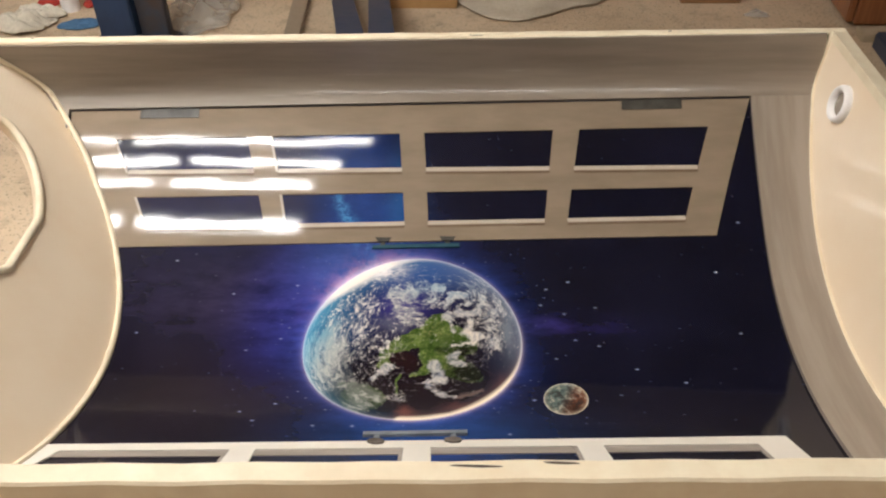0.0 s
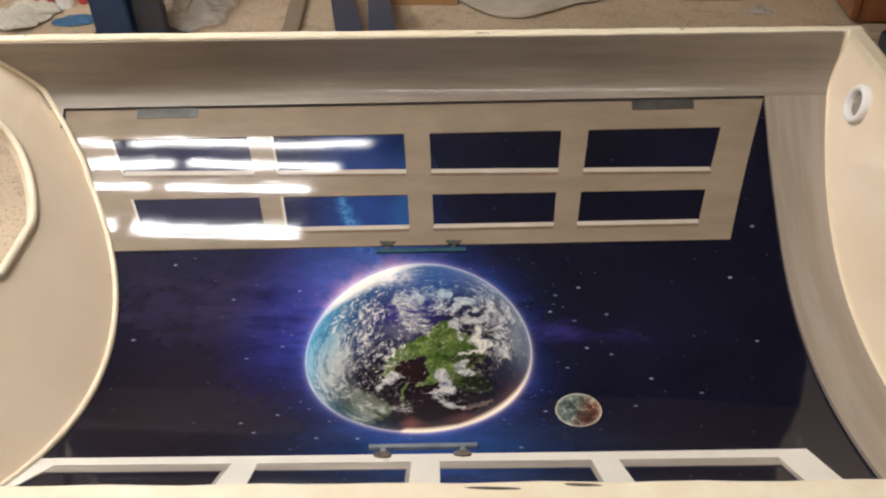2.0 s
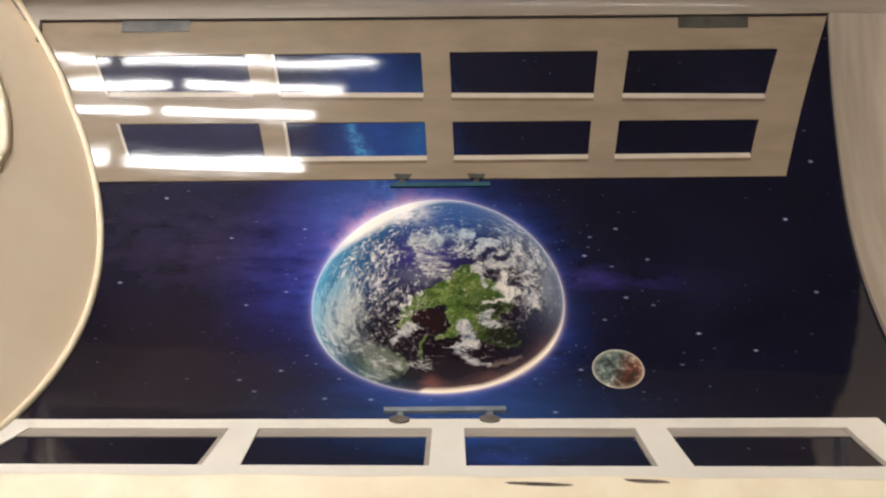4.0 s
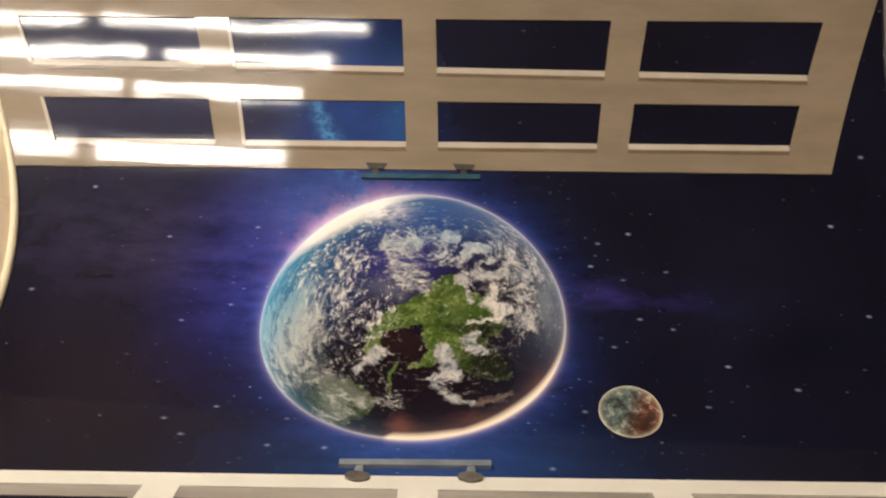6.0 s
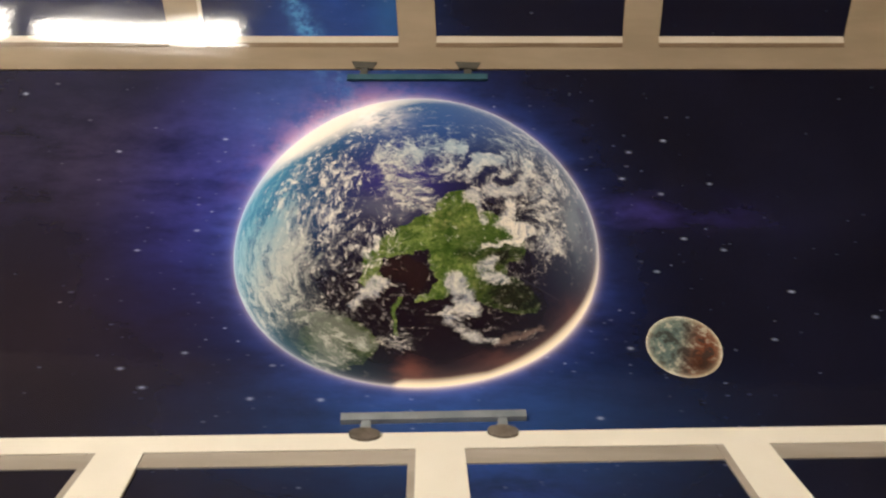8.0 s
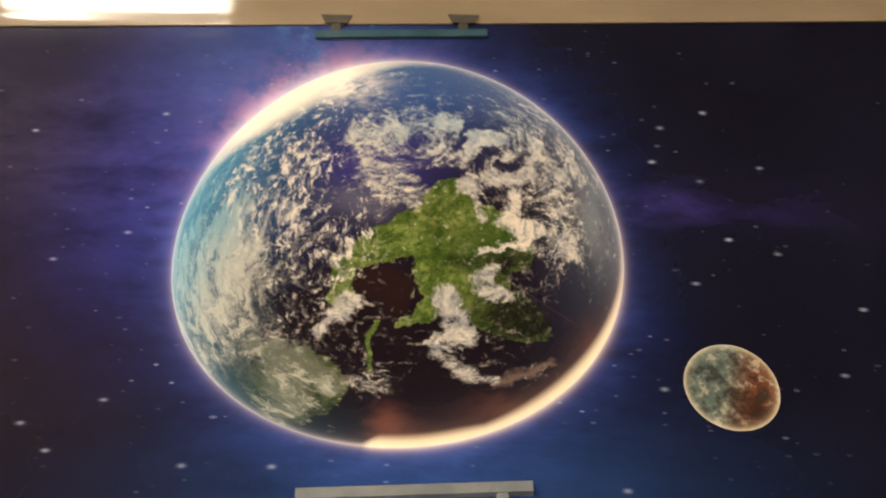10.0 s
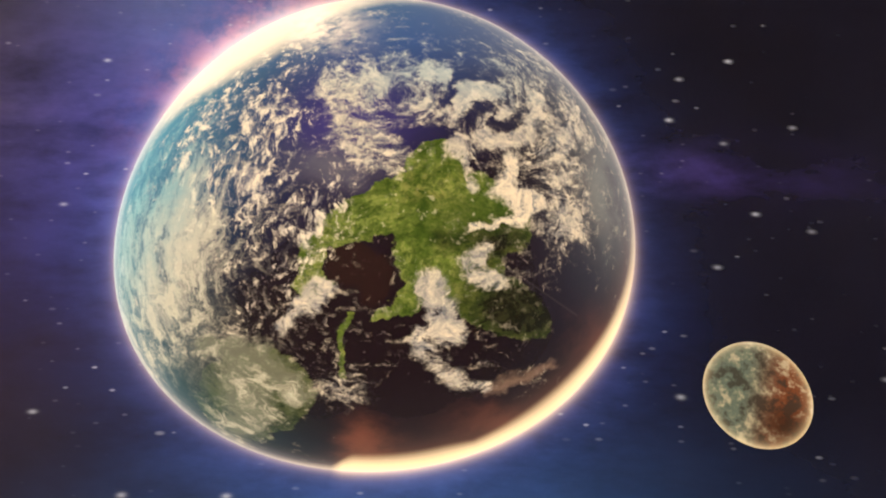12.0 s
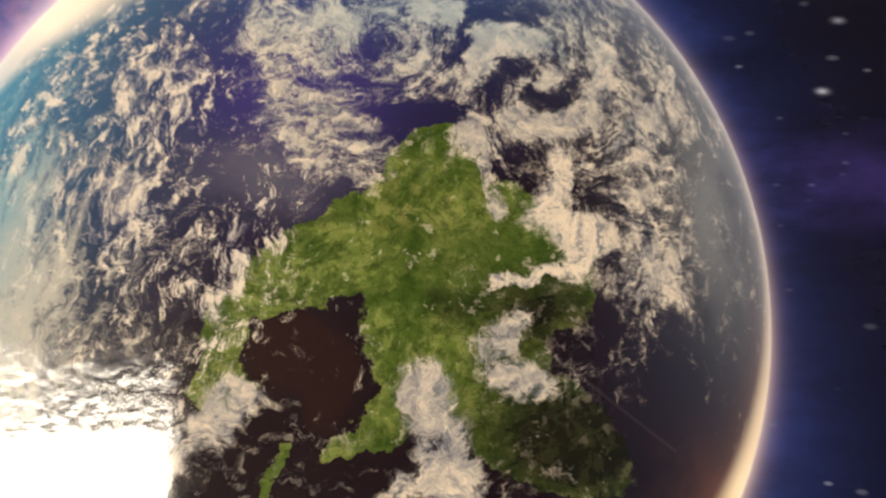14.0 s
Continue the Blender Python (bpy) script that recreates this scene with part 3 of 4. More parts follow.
def on_bed(x, s, h=0.0):
    """The place at length x and arc s of the trough, h above its skin."""
    y, z = local(s)
    y1, z1 = local(s + 0.004)
    y0, z0 = local(s - 0.004)
    d = math.hypot(y1 - y0, z1 - z0)
    return to_world(x, y + skew(s) * x - h * (z1 - z0) / d, z + h * (y1 - y0) / d)


def x_left(s):
    y, z = local(s)
    return -0.416 - 0.29 * y - 0.88 * z


def x_right(s):
    y, z = local(s)
    return 0.434 + 0.22 * z


def pad(bm, edge, h0, h1, ns=10, nx=6):
    """A plate that follows the bed: edge(u, v) gives x and s for u, v in 0..1."""
    top, low = [], []
    for j in range(ns + 1):
        row = [edge(i / nx, j / ns) for i in range(nx + 1)]
        top.append([on_bed(x, s, h1) for x, s in row])
        low.append([on_bed(x, s, h0) for x, s in row])
    t, l = grid(bm, top), grid(bm, low)
    for f in bm.faces:
        f.smooth = True
    loop = lambda g: g[0] + [r[-1] for r in g[1:]] + g[-1][-2::-1] + [r[0] for r in g[-2:0:-1]]
    a, b = loop(t), loop(l)
    for i in range(len(a)):
        bm.faces.new((a[i], b[i], b[(i + 1) % len(b)], a[(i + 1) % len(a)]))
    for e in bm.edges:
        e.smooth = len({f.smooth for f in e.link_faces}) == 1
    return bm


def quad_pad(bm, tl, tr, br, bl, h0, h1, ns=6, nx=4):
    ns = ns * 2
    def edge(u, v):
        a = [tl[k] + (tr[k] - tl[k]) * u for k in (0, 1)]
        c = [bl[k] + (br[k] - bl[k]) * u for k in (0, 1)]
        return [a[k] + (c[k] - a[k]) * v for k in (0, 1)]
    return pad(bm, edge, h0, h1, ns, nx)


# ---- room ----
def room():
    lo, hi, top = (-3.6, -2.6), (3.2, 3.4), 2.62
    bm = box(bmesh.new(), (lo[0] - 0.15, lo[1] - 0.15, -0.12), (hi[0] + 0.15, hi[1] + 0.15, 0.0))
    tagged(part("floor", bm, CONCRETE), "speckled tan concrete workshop floor", "floor", kind="structure")
    bm = box(bmesh.new(), (lo[0] - 0.15, lo[1] - 0.15, top), (hi[0] + 0.15, hi[1] + 0.15, top + 0.12))
    tagged(part("ceiling", bm, CEILING), "plain plaster workshop ceiling", "ceiling", kind="structure")
    for name, a, c in (("wall_north", (lo[0] - 0.15, hi[1], 0), (hi[0] + 0.15, hi[1] + 0.15, top)),
                       ("wall_south", (lo[0] - 0.15, lo[1] - 0.15, 0), (hi[0] + 0.15, lo[1], top)),
                       ("wall_west", (lo[0] - 0.15, lo[1], 0), (lo[0], hi[1], top)),
                       ("wall_east", (hi[0], lo[1], 0), (hi[0] + 0.15, hi[1], top))):
        tagged(part(name, box(bmesh.new(), a, c), WALL), "plain tan painted workshop wall", "wall", kind="structure")


room()


def batten_light(y, right, gap, width, z=2.40):
    """A fluorescent fitting with two tubes end to end."""
    thing = empty("fluorescent_light", "grey fluorescent ceiling fitting with lit tubes", "ceiling light", "ceiling lights")
    thing.location = (gap, y, 2.62)
    low = z - 2.62 + 0.08
    bm = box(bmesh.new(), (-1.25, -0.035, low), (right - gap + 0.04, 0.035, low + 0.07), 0.006)
    part("housing", bm, LAMP_BODY, thing)
    for e in (-1.1, right - gap - 0.1):
        part("hanger", bar(bmesh.new(), (e, 0, low + 0.06), (e, 0, 0.0), 0.012, 0.012, 0.001), LAMP_BODY, thing)
    for a, c in ((0.035, right - gap), (-1.2, -0.035)):
        bm = bmesh.new()
        tube(bm, [(a, 0, z - 2.62), ((a + c) / 2, 0, z - 2.62), (c, 0, z - 2.62)], width / 2, 12)
        part("tube", bm, TUBE, thing, "lit white fluorescent tube", True)
        for e in (a, c):
            bm = box(bmesh.new(), (e - 0.012, -0.02, z - 2.62), (e + 0.012, 0.02, z - 2.62 + 0.085), 0.003)
            part("lampholder", bm, LAMP_BODY, thing)


for row in ((-0.045, -0.40, -1.26, 0.035), (0.10, -0.51, -1.05, 0.045), (0.255, -0.60, -1.14, 0.055), (0.42, -0.50, -0.98, 0.055, 1.72)):
    batten_light(*row)
batten_light(-1.25, 0.95, 0.40, 0.036)


# ---- the trough ----
def trough():
    t = empty("trough", "cream moulded trough with a pearl lined inside", "trough")
    # inner skin
    bm = bmesh.new()
    rows = []
    for s in ALL_S:
        a, c = x_left(s) - 0.004, x_right(s) + 0.004
        rows.append([on_bed(a + (c - a) * i / 20, s, -0.006) for i in range(21)])
    grid(bm, rows)
    part("liner", bm, PEARL, t, "streaky pearl grey glossy liner", True)

    # rims, outer walls and bottom
    def rim_line(s, n=40, out=0.0):
        a, c = x_left(s) - 0.02, x_right(s) + 0.018
        pts = []
        for i in range(n + 1):
            p = on_bed(a + (c - a) * i / n, s)
            wob = 0.0006 * math.sin(i * 1.7) + 0.0008 * noise.noise((i * 0.35, s * 9, 2.0))
            pts.append(Vector((p.x, p.y + out + wob, p.z + 0.5 * wob)))
        return pts
    for name, s, sign in (("rim_far", S_HI, 1), ("rim_near", S_LO, -1)):
        w, top_z = (0.015, 0.1995) if sign > 0 else (0.019, 0.2085)
        i, o = rim_line(s), rim_line(s, out=sign * w)
        for p in i + o:
            p.z = BED_Z + top_z
        bm = bmesh.new()
        lift = [p + Vector((0, sign * 0.002, 0.002)) for p in i]
        lifto = [p + Vector((0, -sign * 0.002, 0.002)) for p in o]
        grid(bm, [[p - Vector((0, 0, 0.003)) for p in i], i, lift, lifto, o, [p - Vector((0, 0, 0.03)) for p in o]])
        part("rim", bm, EDGE, t, "pale cream cut rim edge")
        bm = bmesh.new()
        rows = [[p - Vector((0, 0.001 * sign, 0.026)) for p in o], [Vector((p.x, p.y - sign * 0.012, BED_Z + 0.06)) for p in o],
                [Vector((p.x, p.y - sign * 0.10, BED_Z - 0.04)) for p in o]]
        for p in rows[1] + rows[2]:
            l_y = p.y * math.cos(ROLL) + (p.z - BED_Z) * math.sin(ROLL)
            l_z = -p.y * math.sin(ROLL) + (p.z - BED_Z) * math.cos(ROLL)
            p.x = max(p.x, -0.425 - 0.29 * l_y - 0.88 * l_z)
        grid(bm, rows)
        part("outer_wall", bm, TAN, t, "tan outer side of the shell")
    a, c = -0.48, 0.47
    bm = box(bmesh.new(), (a + 0.1, -0.30, BED_Z - 0.055), (c - 0.02, 0.22, BED_Z - 0.035), 0.004)
    part("bottom", bm, TAN, t)

    # end boards
    def board(xs, thick, hole):
        """An end board in the plane given by xs(y, z), its foot following the bed."""
        ys = [(float(y), float(z), float(s)) for y, z, s in zip(ALL_Y, ALL_Z, ALL_S)]
        foot = [to_world(xs(y + 0, z), y + skew(s) * xs(y, z), z) for y, z, s in ys]
        n = len(foot)
        hi_far, hi_near = foot[-1], foot[0]
        top = [hi_far.lerp(hi_near, (i + 1) / 25) for i in range(24)]
        ring = foot + top
        nrm = (hi_far - foot[n // 2]).cross(hi_near - foot[n // 2]).normalized()
        if nrm.x * thick < 0:
            nrm = -nrm
        back = [p + nrm * abs(thick) for p in ring]
        bm = bmesh.new()
        if hole is None:
            mid = sum(ring, Vector()) / len(ring)
            inner = [p.lerp(mid, 0.985) for p in ring]
        else:
            cy, cz, ry, rz, sq = hole
            inner = []
            for p in ring:
                l_y = (p.y * math.cos(ROLL) + (p.z - BED_Z) * math.sin(ROLL))
                l_z = (-p.y * math.sin(ROLL) + (p.z - BED_Z) * math.cos(ROLL))
                g = math.atan2((l_z - cz) / rz, (l_y - cy) / ry)
                c_, s_ = math.cos(g), math.sin(g)
                k = (abs(c_) ** sq + abs(s_) ** sq) ** (-1 / sq)
                yy, zz = cy + ry * c_ * k, cz + rz * s_ * k
                if zz < cz:  # the straight slanted cut of the lower edge
                    zz = max(zz, min(cz, 0.084 + (0.045 - yy) * 0.205))
                inner.append(to_world(xs(yy, zz), yy, zz))
        iback = [p + nrm * abs(thick) for p in inner]
        lists = [[bm.verts.new(p) for p in r] for r in (ring, back, iback, inner)]
        m = len(ring)
        for a_, b_ in zip(lists, lists[1:] + lists[:1]):
            for i in range(m):
                bm.faces.new((a_[i], a_[(i + 1) % m], b_[(i + 1) % m], b_[i]))
        if hole is None:
            bm.faces.new(lists[3])
            bm.faces.new(lists[2][::-1])
        return bm, foot, inner, top, nrm

    bm, foot, inner, top, nrm = board(lambda y, z: -0.416 - 0.29 * y - 0.88 * z, -0.014, (0.050, 0.136, 0.130, 0.052, 2.0))
    left = part("end_board", bm, CREAM, t, "cream sloping end board with a large opening")
    lift = lambda s: 0.0045 * min(max((s - 0.185) / 0.02, 0.0), 1.0)
    bm = tube(bmesh.new(), [on_bed(x_left(s) + 0.001 + lift(s), s, lift(s)) for s in ALL_S], 0.0036)
    part("bead", bm, EDGE, left, "pale sealant bead", True)
    bm = tube(bmesh.new(), [p for p in inner + inner[:1]], 0.0055)
    part("lip", bm, EDGE, left, "pale lip round the opening", True)

    bm, foot, inner, top, nrm = board(lambda y, z: 0.434 + 0.22 * z, 0.016, None)
    right = part("end_board", bm, CREAM, t, "cream upright end board")
    bm = tube(bmesh.new(), [p - nrm * 0.001 for p in foot], 0.0045)
    part("bead", bm, EDGE, right, "pale sealant bead", True)
    bm = bmesh.new()
    e = [foot[-1]] + top + [foot[0]]
    grid(bm, [[p - nrm * 0.002 + Vector((0, 0, -0.01)) for p in e], [p - nrm * 0.002 + Vector((0, 0, 0.003)) for p in e],
              [p + nrm * 0.019 + Vector((0, 0, 0.003)) for p in e], [p + nrm * 0.019 + Vector((0, 0, -0.02)) for p in e]])
    part("top_edge", bm, EDGE, right, "pale cut top edge")

    # ring in the upright board
    cy, cz = 0.224, 0.131
    mid = to_world(0.434 + 0.22 * cz, cy, cz)
    n = -nrm
    u = Vector((0, 1, 0))
    u = (u - n * u.dot(n)).normalized()
    w = n.cross(u)
    prof = ((0.0240, 0.000), (0.0235, 0.005), (0.0215, 0.008), (0.018, 0.0085), (0.0155, 0.006), (0.0145, -0.004), (0.0135, -0.022))
    bm = bmesh.new()
    rows = [[mid + n * h + (u * math.cos(g) + w * math.sin(g)) * rr for g in np.linspace(0, 2 * math.pi, 33)] for rr, h in prof]
    grid(bm, rows)
    bmesh.ops.remove_doubles(bm, verts=bm.verts, dist=1e-5)
    ring = part("grommet", bm, WHITE_PLASTIC, right, "white plastic cable grommet", True)
    # flat disc across the ring; its grey stands for the bore's shade
    bm = bmesh.new()
    bmesh.ops.create_circle(bm, cap_ends=True, segments=24, radius=0.0145)
    for v in bm.verts:
        v.co = mid + n * 0.0015 + u * v.co.x + w * v.co.y
    part("bore", bm, PEARL, ring, "flat grey disc coloured as the shaded bore")

    # raised liner strips round the picture
    lip = lambda x: 0.3005 + 0.0285 * x

    def top_strip(g, v):
        x0 = x_left(0.30 + (S_HI - 0.30) * v) + 0.003
        x = x0 + (0.462 - x0) * g
        return x, lip(x) + 0.0016 + (S_HI - 0.001 - lip(x)) * v

    bm = pad(bmesh.new(), lambda g, v: ((0.372 + 0.003 * math.sin(v * 9)) * (1 - g) + (x_right(S_LO + 0.05 + (0.314 - S_LO - 0.05) * v) - 0.002) * g,
                                        S_LO + 0.05 + (lip(0.372 + 0.075 * g) + 0.0015 - S_LO - 0.05) * v), -0.006, 0.004, 60, 6)
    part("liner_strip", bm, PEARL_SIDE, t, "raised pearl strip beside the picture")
    bm = pad(bmesh.new(), lambda g, v: top_strip(g, v), -0.006, 0.004, 24, 20)
    part("liner_strip", bm, PEARL, t, "raised pearl strip above the picture")
    bm = pad(bmesh.new(), lambda g, v: (min(x_left(0.288 - 0.10 * v) + 0.002, -0.548) * (1 - g) - 0.546 * g, 0.288 - 0.10 * v), -0.006, 0.004, 10, 4)
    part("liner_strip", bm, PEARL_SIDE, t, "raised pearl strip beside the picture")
    # dark joint over the picture
    bm = pad(bmesh.new(), lambda g, v: (-0.546 + 0.918 * g, lip(-0.546 + 0.918 * g) + 0.0020 - 0.0024 * v), -0.005, -0.0004, 2, 20)
    part("joint", bm, BLACK_GAP, t, "dark open joint")

    # knocks in the rims
    chips = ((0.085, -1, 0.004, 0.030), (0.025, -1, 0.006, 0.040), (0.010, 1, 0.0035, 0.022), (-0.58, 1, 0.009, 0.005), (0.262, 1, 0.009, 0.006), (0.36, -1, 0.006, 0.05))
    for x, side, off, long in chips:
        s = S_HI if side > 0 else S_LO
        p = on_bed(x, s)
        bm = bmesh.new()
        bmesh.ops.create_icosphere(bm, subdivisions=2, radius=1.0)
        for v in bm.verts:
            k = 1 + 0.4 * noise.noise(v.co * 2.3 + Vector((x * 50, 0, 0)))
            v.co = Vector((p.x + v.co.x * long * 0.5 * k, p.y + side * (off + v.co.y * 0.0013 * k), BED_Z + (0.2012 if side > 0 else 0.2102) + v.co.z * 0.0008))
        part("chip", bm, CHIP, t, "dark knock in the rim")
    return t


TROUGH = trough()


# ---- the picture sheet ----
def mural():
    t = empty("space_mural", "glossy printed space mural of a planet, moon and stars", "mural")

    def sheet(name, rows, h, mat, label=""):
        bm = bmesh.new()
        uvs = bm.loops.layers.uv.new("sheet")
        coords = {}
        table = []
        for row in rows:
            line_ = []
            for x, s in row:
                v = bm.verts.new(on_bed(x, s, h))
                coords[v] = (x, s)
                line_.append(v)
            table.append(line_)
        for a, c in zip(table, table[1:]):
            for i in range(len(a) - 1):
                f = bm.faces.new((a[i], a[i + 1], c[i + 1], c[i]))
                for l in f.loops:
                    l[uvs].uv = coords[l.vert]
        bmesh.ops.remove_doubles(bm, verts=bm.verts, dist=1e-6)
        part(name, bm, mat, t, label, True)

    lo, rows = -0.42, []
    for j in range(121):
        a = max(-0.546, x_left(lo + (0.302 - lo) * j / 120) + 0.001)
        xs = [a + (0.3745 - a) * i / 40 for i in range(41)]
        rows.append([(x, lo + (0.3005 + 0.0285 * x - lo) * j / 120) for x in xs])
    sheet("starry_sheet", rows, -0.0010, SKY_PRINT)
    turn = np.linspace(0, 2 * math.pi, 129)
    for name, cx, cs, rx, ry, lean, mat, label in (("planet_print", -0.0540, -0.0618, 0.1243, 0.1311, 0.0, PLANET_PRINT, "blue and green planet with white clouds"),
                                                   ("moon_print", 0.1143, -0.1504, 0.0232, 0.0265, -0.243, MOON_PRINT, "teal and rusty moon")):
        rows = []
        for k in np.linspace(0.0005, 1, 30):
            ring = [(rx * k * math.cos(g), ry * k * math.sin(g)) for g in turn]
            rows.append([(cx + u * math.cos(lean) - v * math.sin(lean), cs + u * math.sin(lean) + v * math.cos(lean)) for u, v in ring])
        sheet(name, rows, -0.0006, mat, label)


mural()


# ---- shutters and handles of the print, built as thin plates on the picture ----
H0, H1 = -0.0012, 0.0004


def line(m, c):
    return lambda x: c + m * x


def cross(sline, xa, sa, xb, sb):
    """Where the stile line through (xa, sa) and (xb, sb) meets a rail line."""
    x = xa
    for _ in range(6):
        s = sline(x)
        x = xa + (xb - xa) * (s - sa) / (sb - sa)
    return x, sline(x)


def upper_shutter():
    t = empty("window_shutter", "printed beige eight-pane window shutter on the far side", "shutter", "window shutters")
    rails = [line(0.0284, 0.2998), line(0.034, 0.2597), line(0.0225, 0.2040), line(0.036, 0.1725), line(0.0408, 0.1247), line(0.043, 0.0987)]
    tops = (-0.545, -0.475, -0.297, -0.263, -0.091, -0.058, 0.113, 0.148, 0.316, 0.371)
    lows = (-0.525, -0.409, -0.257, -0.228, -0.077, -0.047, 0.101, 0.130, 0.278, 0.314)
    top_s, low_s = (0.290, 0.242, 0.249, 0.252, 0.257, 0.259, 0.263, 0.265, 0.269, 0.306), (0.085, 0.108, 0.114, 0.115, 0.122, 0.123, 0.130, 0.130, 0.136, 0.112)
    at = lambda i, j: cross(rails[j], tops[i], top_s[i], lows[i], low_s[i])
    for a, c, name in ((0, 1, "top_rail"), (2, 3, "middle_rail"), (4, 5, "bottom_rail")):
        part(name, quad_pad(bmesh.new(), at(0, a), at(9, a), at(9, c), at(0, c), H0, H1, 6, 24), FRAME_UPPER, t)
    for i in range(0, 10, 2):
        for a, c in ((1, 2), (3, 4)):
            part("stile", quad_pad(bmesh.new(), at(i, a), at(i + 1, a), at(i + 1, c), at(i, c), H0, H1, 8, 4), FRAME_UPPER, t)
    down = lambda p, d: (p[0], p[1] - d)
    for a in (2, 4):
        for i in range(1, 9, 2):
            l, r = at(i, a), at(i + 1, a)
            # pale strip paints the light caught by the drawn ledge
            part("ledge", quad_pad(bmesh.new(), down(l, -0.004), down(r, -0.004), down(r, 0.002), down(l, 0.002), H0, H1 + 0.0006, 2, 8), LIT_EDGE, t, "flat pale strip coloured as a lit ledge under a pane")
            # brown strip paints the shadow line under the ledge
            part("shade_line", quad_pad(bmesh.new(), down(l, 0.002), down(r, 0.002), down(r, 0.0055), down(l, 0.0055), H0, H1 + 0.0004, 2, 8), SHADE_LINE, t, "flat brown strip coloured as the shade under a ledge")
    for i in (1, 3):
        for a, c in ((1, 2), (3, 4)):
            p, q_ = at(i, a), at(i, c)
            # flat pale strip paints a lit bevel along the stile
            e = quad_pad(bmesh.new(), (p[0] - 0.0035, p[1]), p, q_, (q_[0] - 0.0035, q_[1]), H0, H1 + 0.0004, 4, 2)
            part("bevel", e, LIT_EDGE, t, "flat pale strip coloured as the lit side of the stile")
    for xa, xb in ((-0.447, -0.366), (0.204, 0.283)):
        top = line(0.0284, 0.3008)
        e = quad_pad(bmesh.new(), (xa, top(xa)), (xb, top(xb)), (xb, top(xb) - 0.0135), (xa, top(xa) - 0.0135), H0, H1 + 0.001, 3, 8)
        part("hinge", e, HINGE, t, "printed dark grey hinge plate")
    h = empty("shutter_handle", "printed teal steel bar handle below the beige shutter", "handle", "shutter handles")
    part("grip", quad_pad(bmesh.new(), (-0.115, 0.0885), (-0.006, 0.0935), (-0.006, 0.0885), (-0.115, 0.0835), H0, H1 + 0.001, 2, 10), TEAL, h)
    for xa, s in ((-0.1025, 0.0975), (-0.0215, 0.1005)):
        part("foot", quad_pad(bmesh.new(), (xa - 0.010, s + 0.003), (xa + 0.010, s + 0.003), (xa + 0.007, s - 0.003), (xa - 0.007, s - 0.003), H0, H1 + 0.0012, 2, 6), HINGE, h)
        part("post", quad_pad(bmesh.new(), (xa - 0.003, s - 0.003), (xa + 0.003, s - 0.003), (xa + 0.003, s - 0.010), (xa - 0.003, s - 0.010), H0, H1 + 0.0008, 2, 3), HINGE, h)


def lower_shutter():
    t = empty("window_shutter", "printed white eight-pane window shutter on the near side", "shutter", "window shutters")
    edge = line(0.070, -0.2262)
    off = lambda d: (lambda x: edge(x) - d)
    def q(name, xs, ds, mat, nx=4, ns=6, lift=0.0, label=""):
        (a, b_, c, d_), (d0, d1) = xs, ds
        part(name, quad_pad(bmesh.new(), (a, off(d0)(a)), (b_, off(d0)(b_)), (c, off(d1)(c)), (d_, off(d1)(d_)), H0, H1 + lift, ns, nx), mat, t, label)
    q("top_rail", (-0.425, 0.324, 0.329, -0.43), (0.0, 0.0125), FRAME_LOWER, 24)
    # shade under the rail, painted as a flat grey strip
    q("underside_shade", (-0.378, 0.297, 0.300, -0.380), (0.0128, 0.0235), SHADED_FACE, 24, 3, -0.0005, "flat grey strip coloured as the shaded underside of the rail")
    stiles = ((-0.425, -0.375, -0.40, -0.46), (-0.213, -0.189, -0.191, -0.220), (-0.0475, -0.0215, -0.018, -0.0465), (0.119, 0.1445, 0.158, 0.130), (0.294, 0.3285, 0.346, 0.311))
    for a, b_, c, d_ in stiles:
        q("stile", (a, b_, c, d_), (0.0127, 0.064), FRAME_LOWER, 4, 8, 0.0004)
        # shade beside the stile, painted as a flat grey strip
        q("shade", (a - 0.004, a, d_, d_ - 0.004), (0.0127, 0.064), SHADED_FACE, 2, 8, 0.0, "flat grey strip coloured as the shaded side of the stile")
        q("stile", (d_ - 0.002, c + 0.002, c + 0.012, d_ - 0.004), (0.082, 0.14), FRAME_LOWER, 4, 8)
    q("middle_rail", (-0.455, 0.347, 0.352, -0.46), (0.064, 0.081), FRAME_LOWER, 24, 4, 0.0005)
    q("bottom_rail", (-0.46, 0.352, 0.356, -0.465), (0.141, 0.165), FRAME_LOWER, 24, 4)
    h = empty("shutter_handle", "printed grey steel bar handle above the white shutter", "handle", "shutter handles")
    part("grip", quad_pad(bmesh.new(), (-0.090, -0.2185), (0.013, -0.2105), (0.013, -0.2160), (-0.0895, -0.2240), H0, H1 + 0.002, 2, 10), STEEL, h)
    for xa, s in ((-0.0755, -0.2335), (-0.0005, -0.2275)):
        bm = pad(bmesh.new(), lambda g, v: (xa + 0.0086 * (2 * g - 1) * math.sqrt(max(0.05, 1 - (2 * v - 1) ** 2 * 0.95)), s + 0.0045 - 0.009 * v), H0, H1 + 0.002, 6, 6)
        part("foot", bm, BRONZE, h, "printed round bronze foot")
        part("post", quad_pad(bmesh.new(), (xa - 0.0022, s + 0.014), (xa + 0.0022, s + 0.014), (xa + 0.003, s + 0.0046), (xa - 0.003, s + 0.0046), H0, H1 + 0.0015, 2, 3), STEEL, h)


upper_shutter()
lower_shutter()


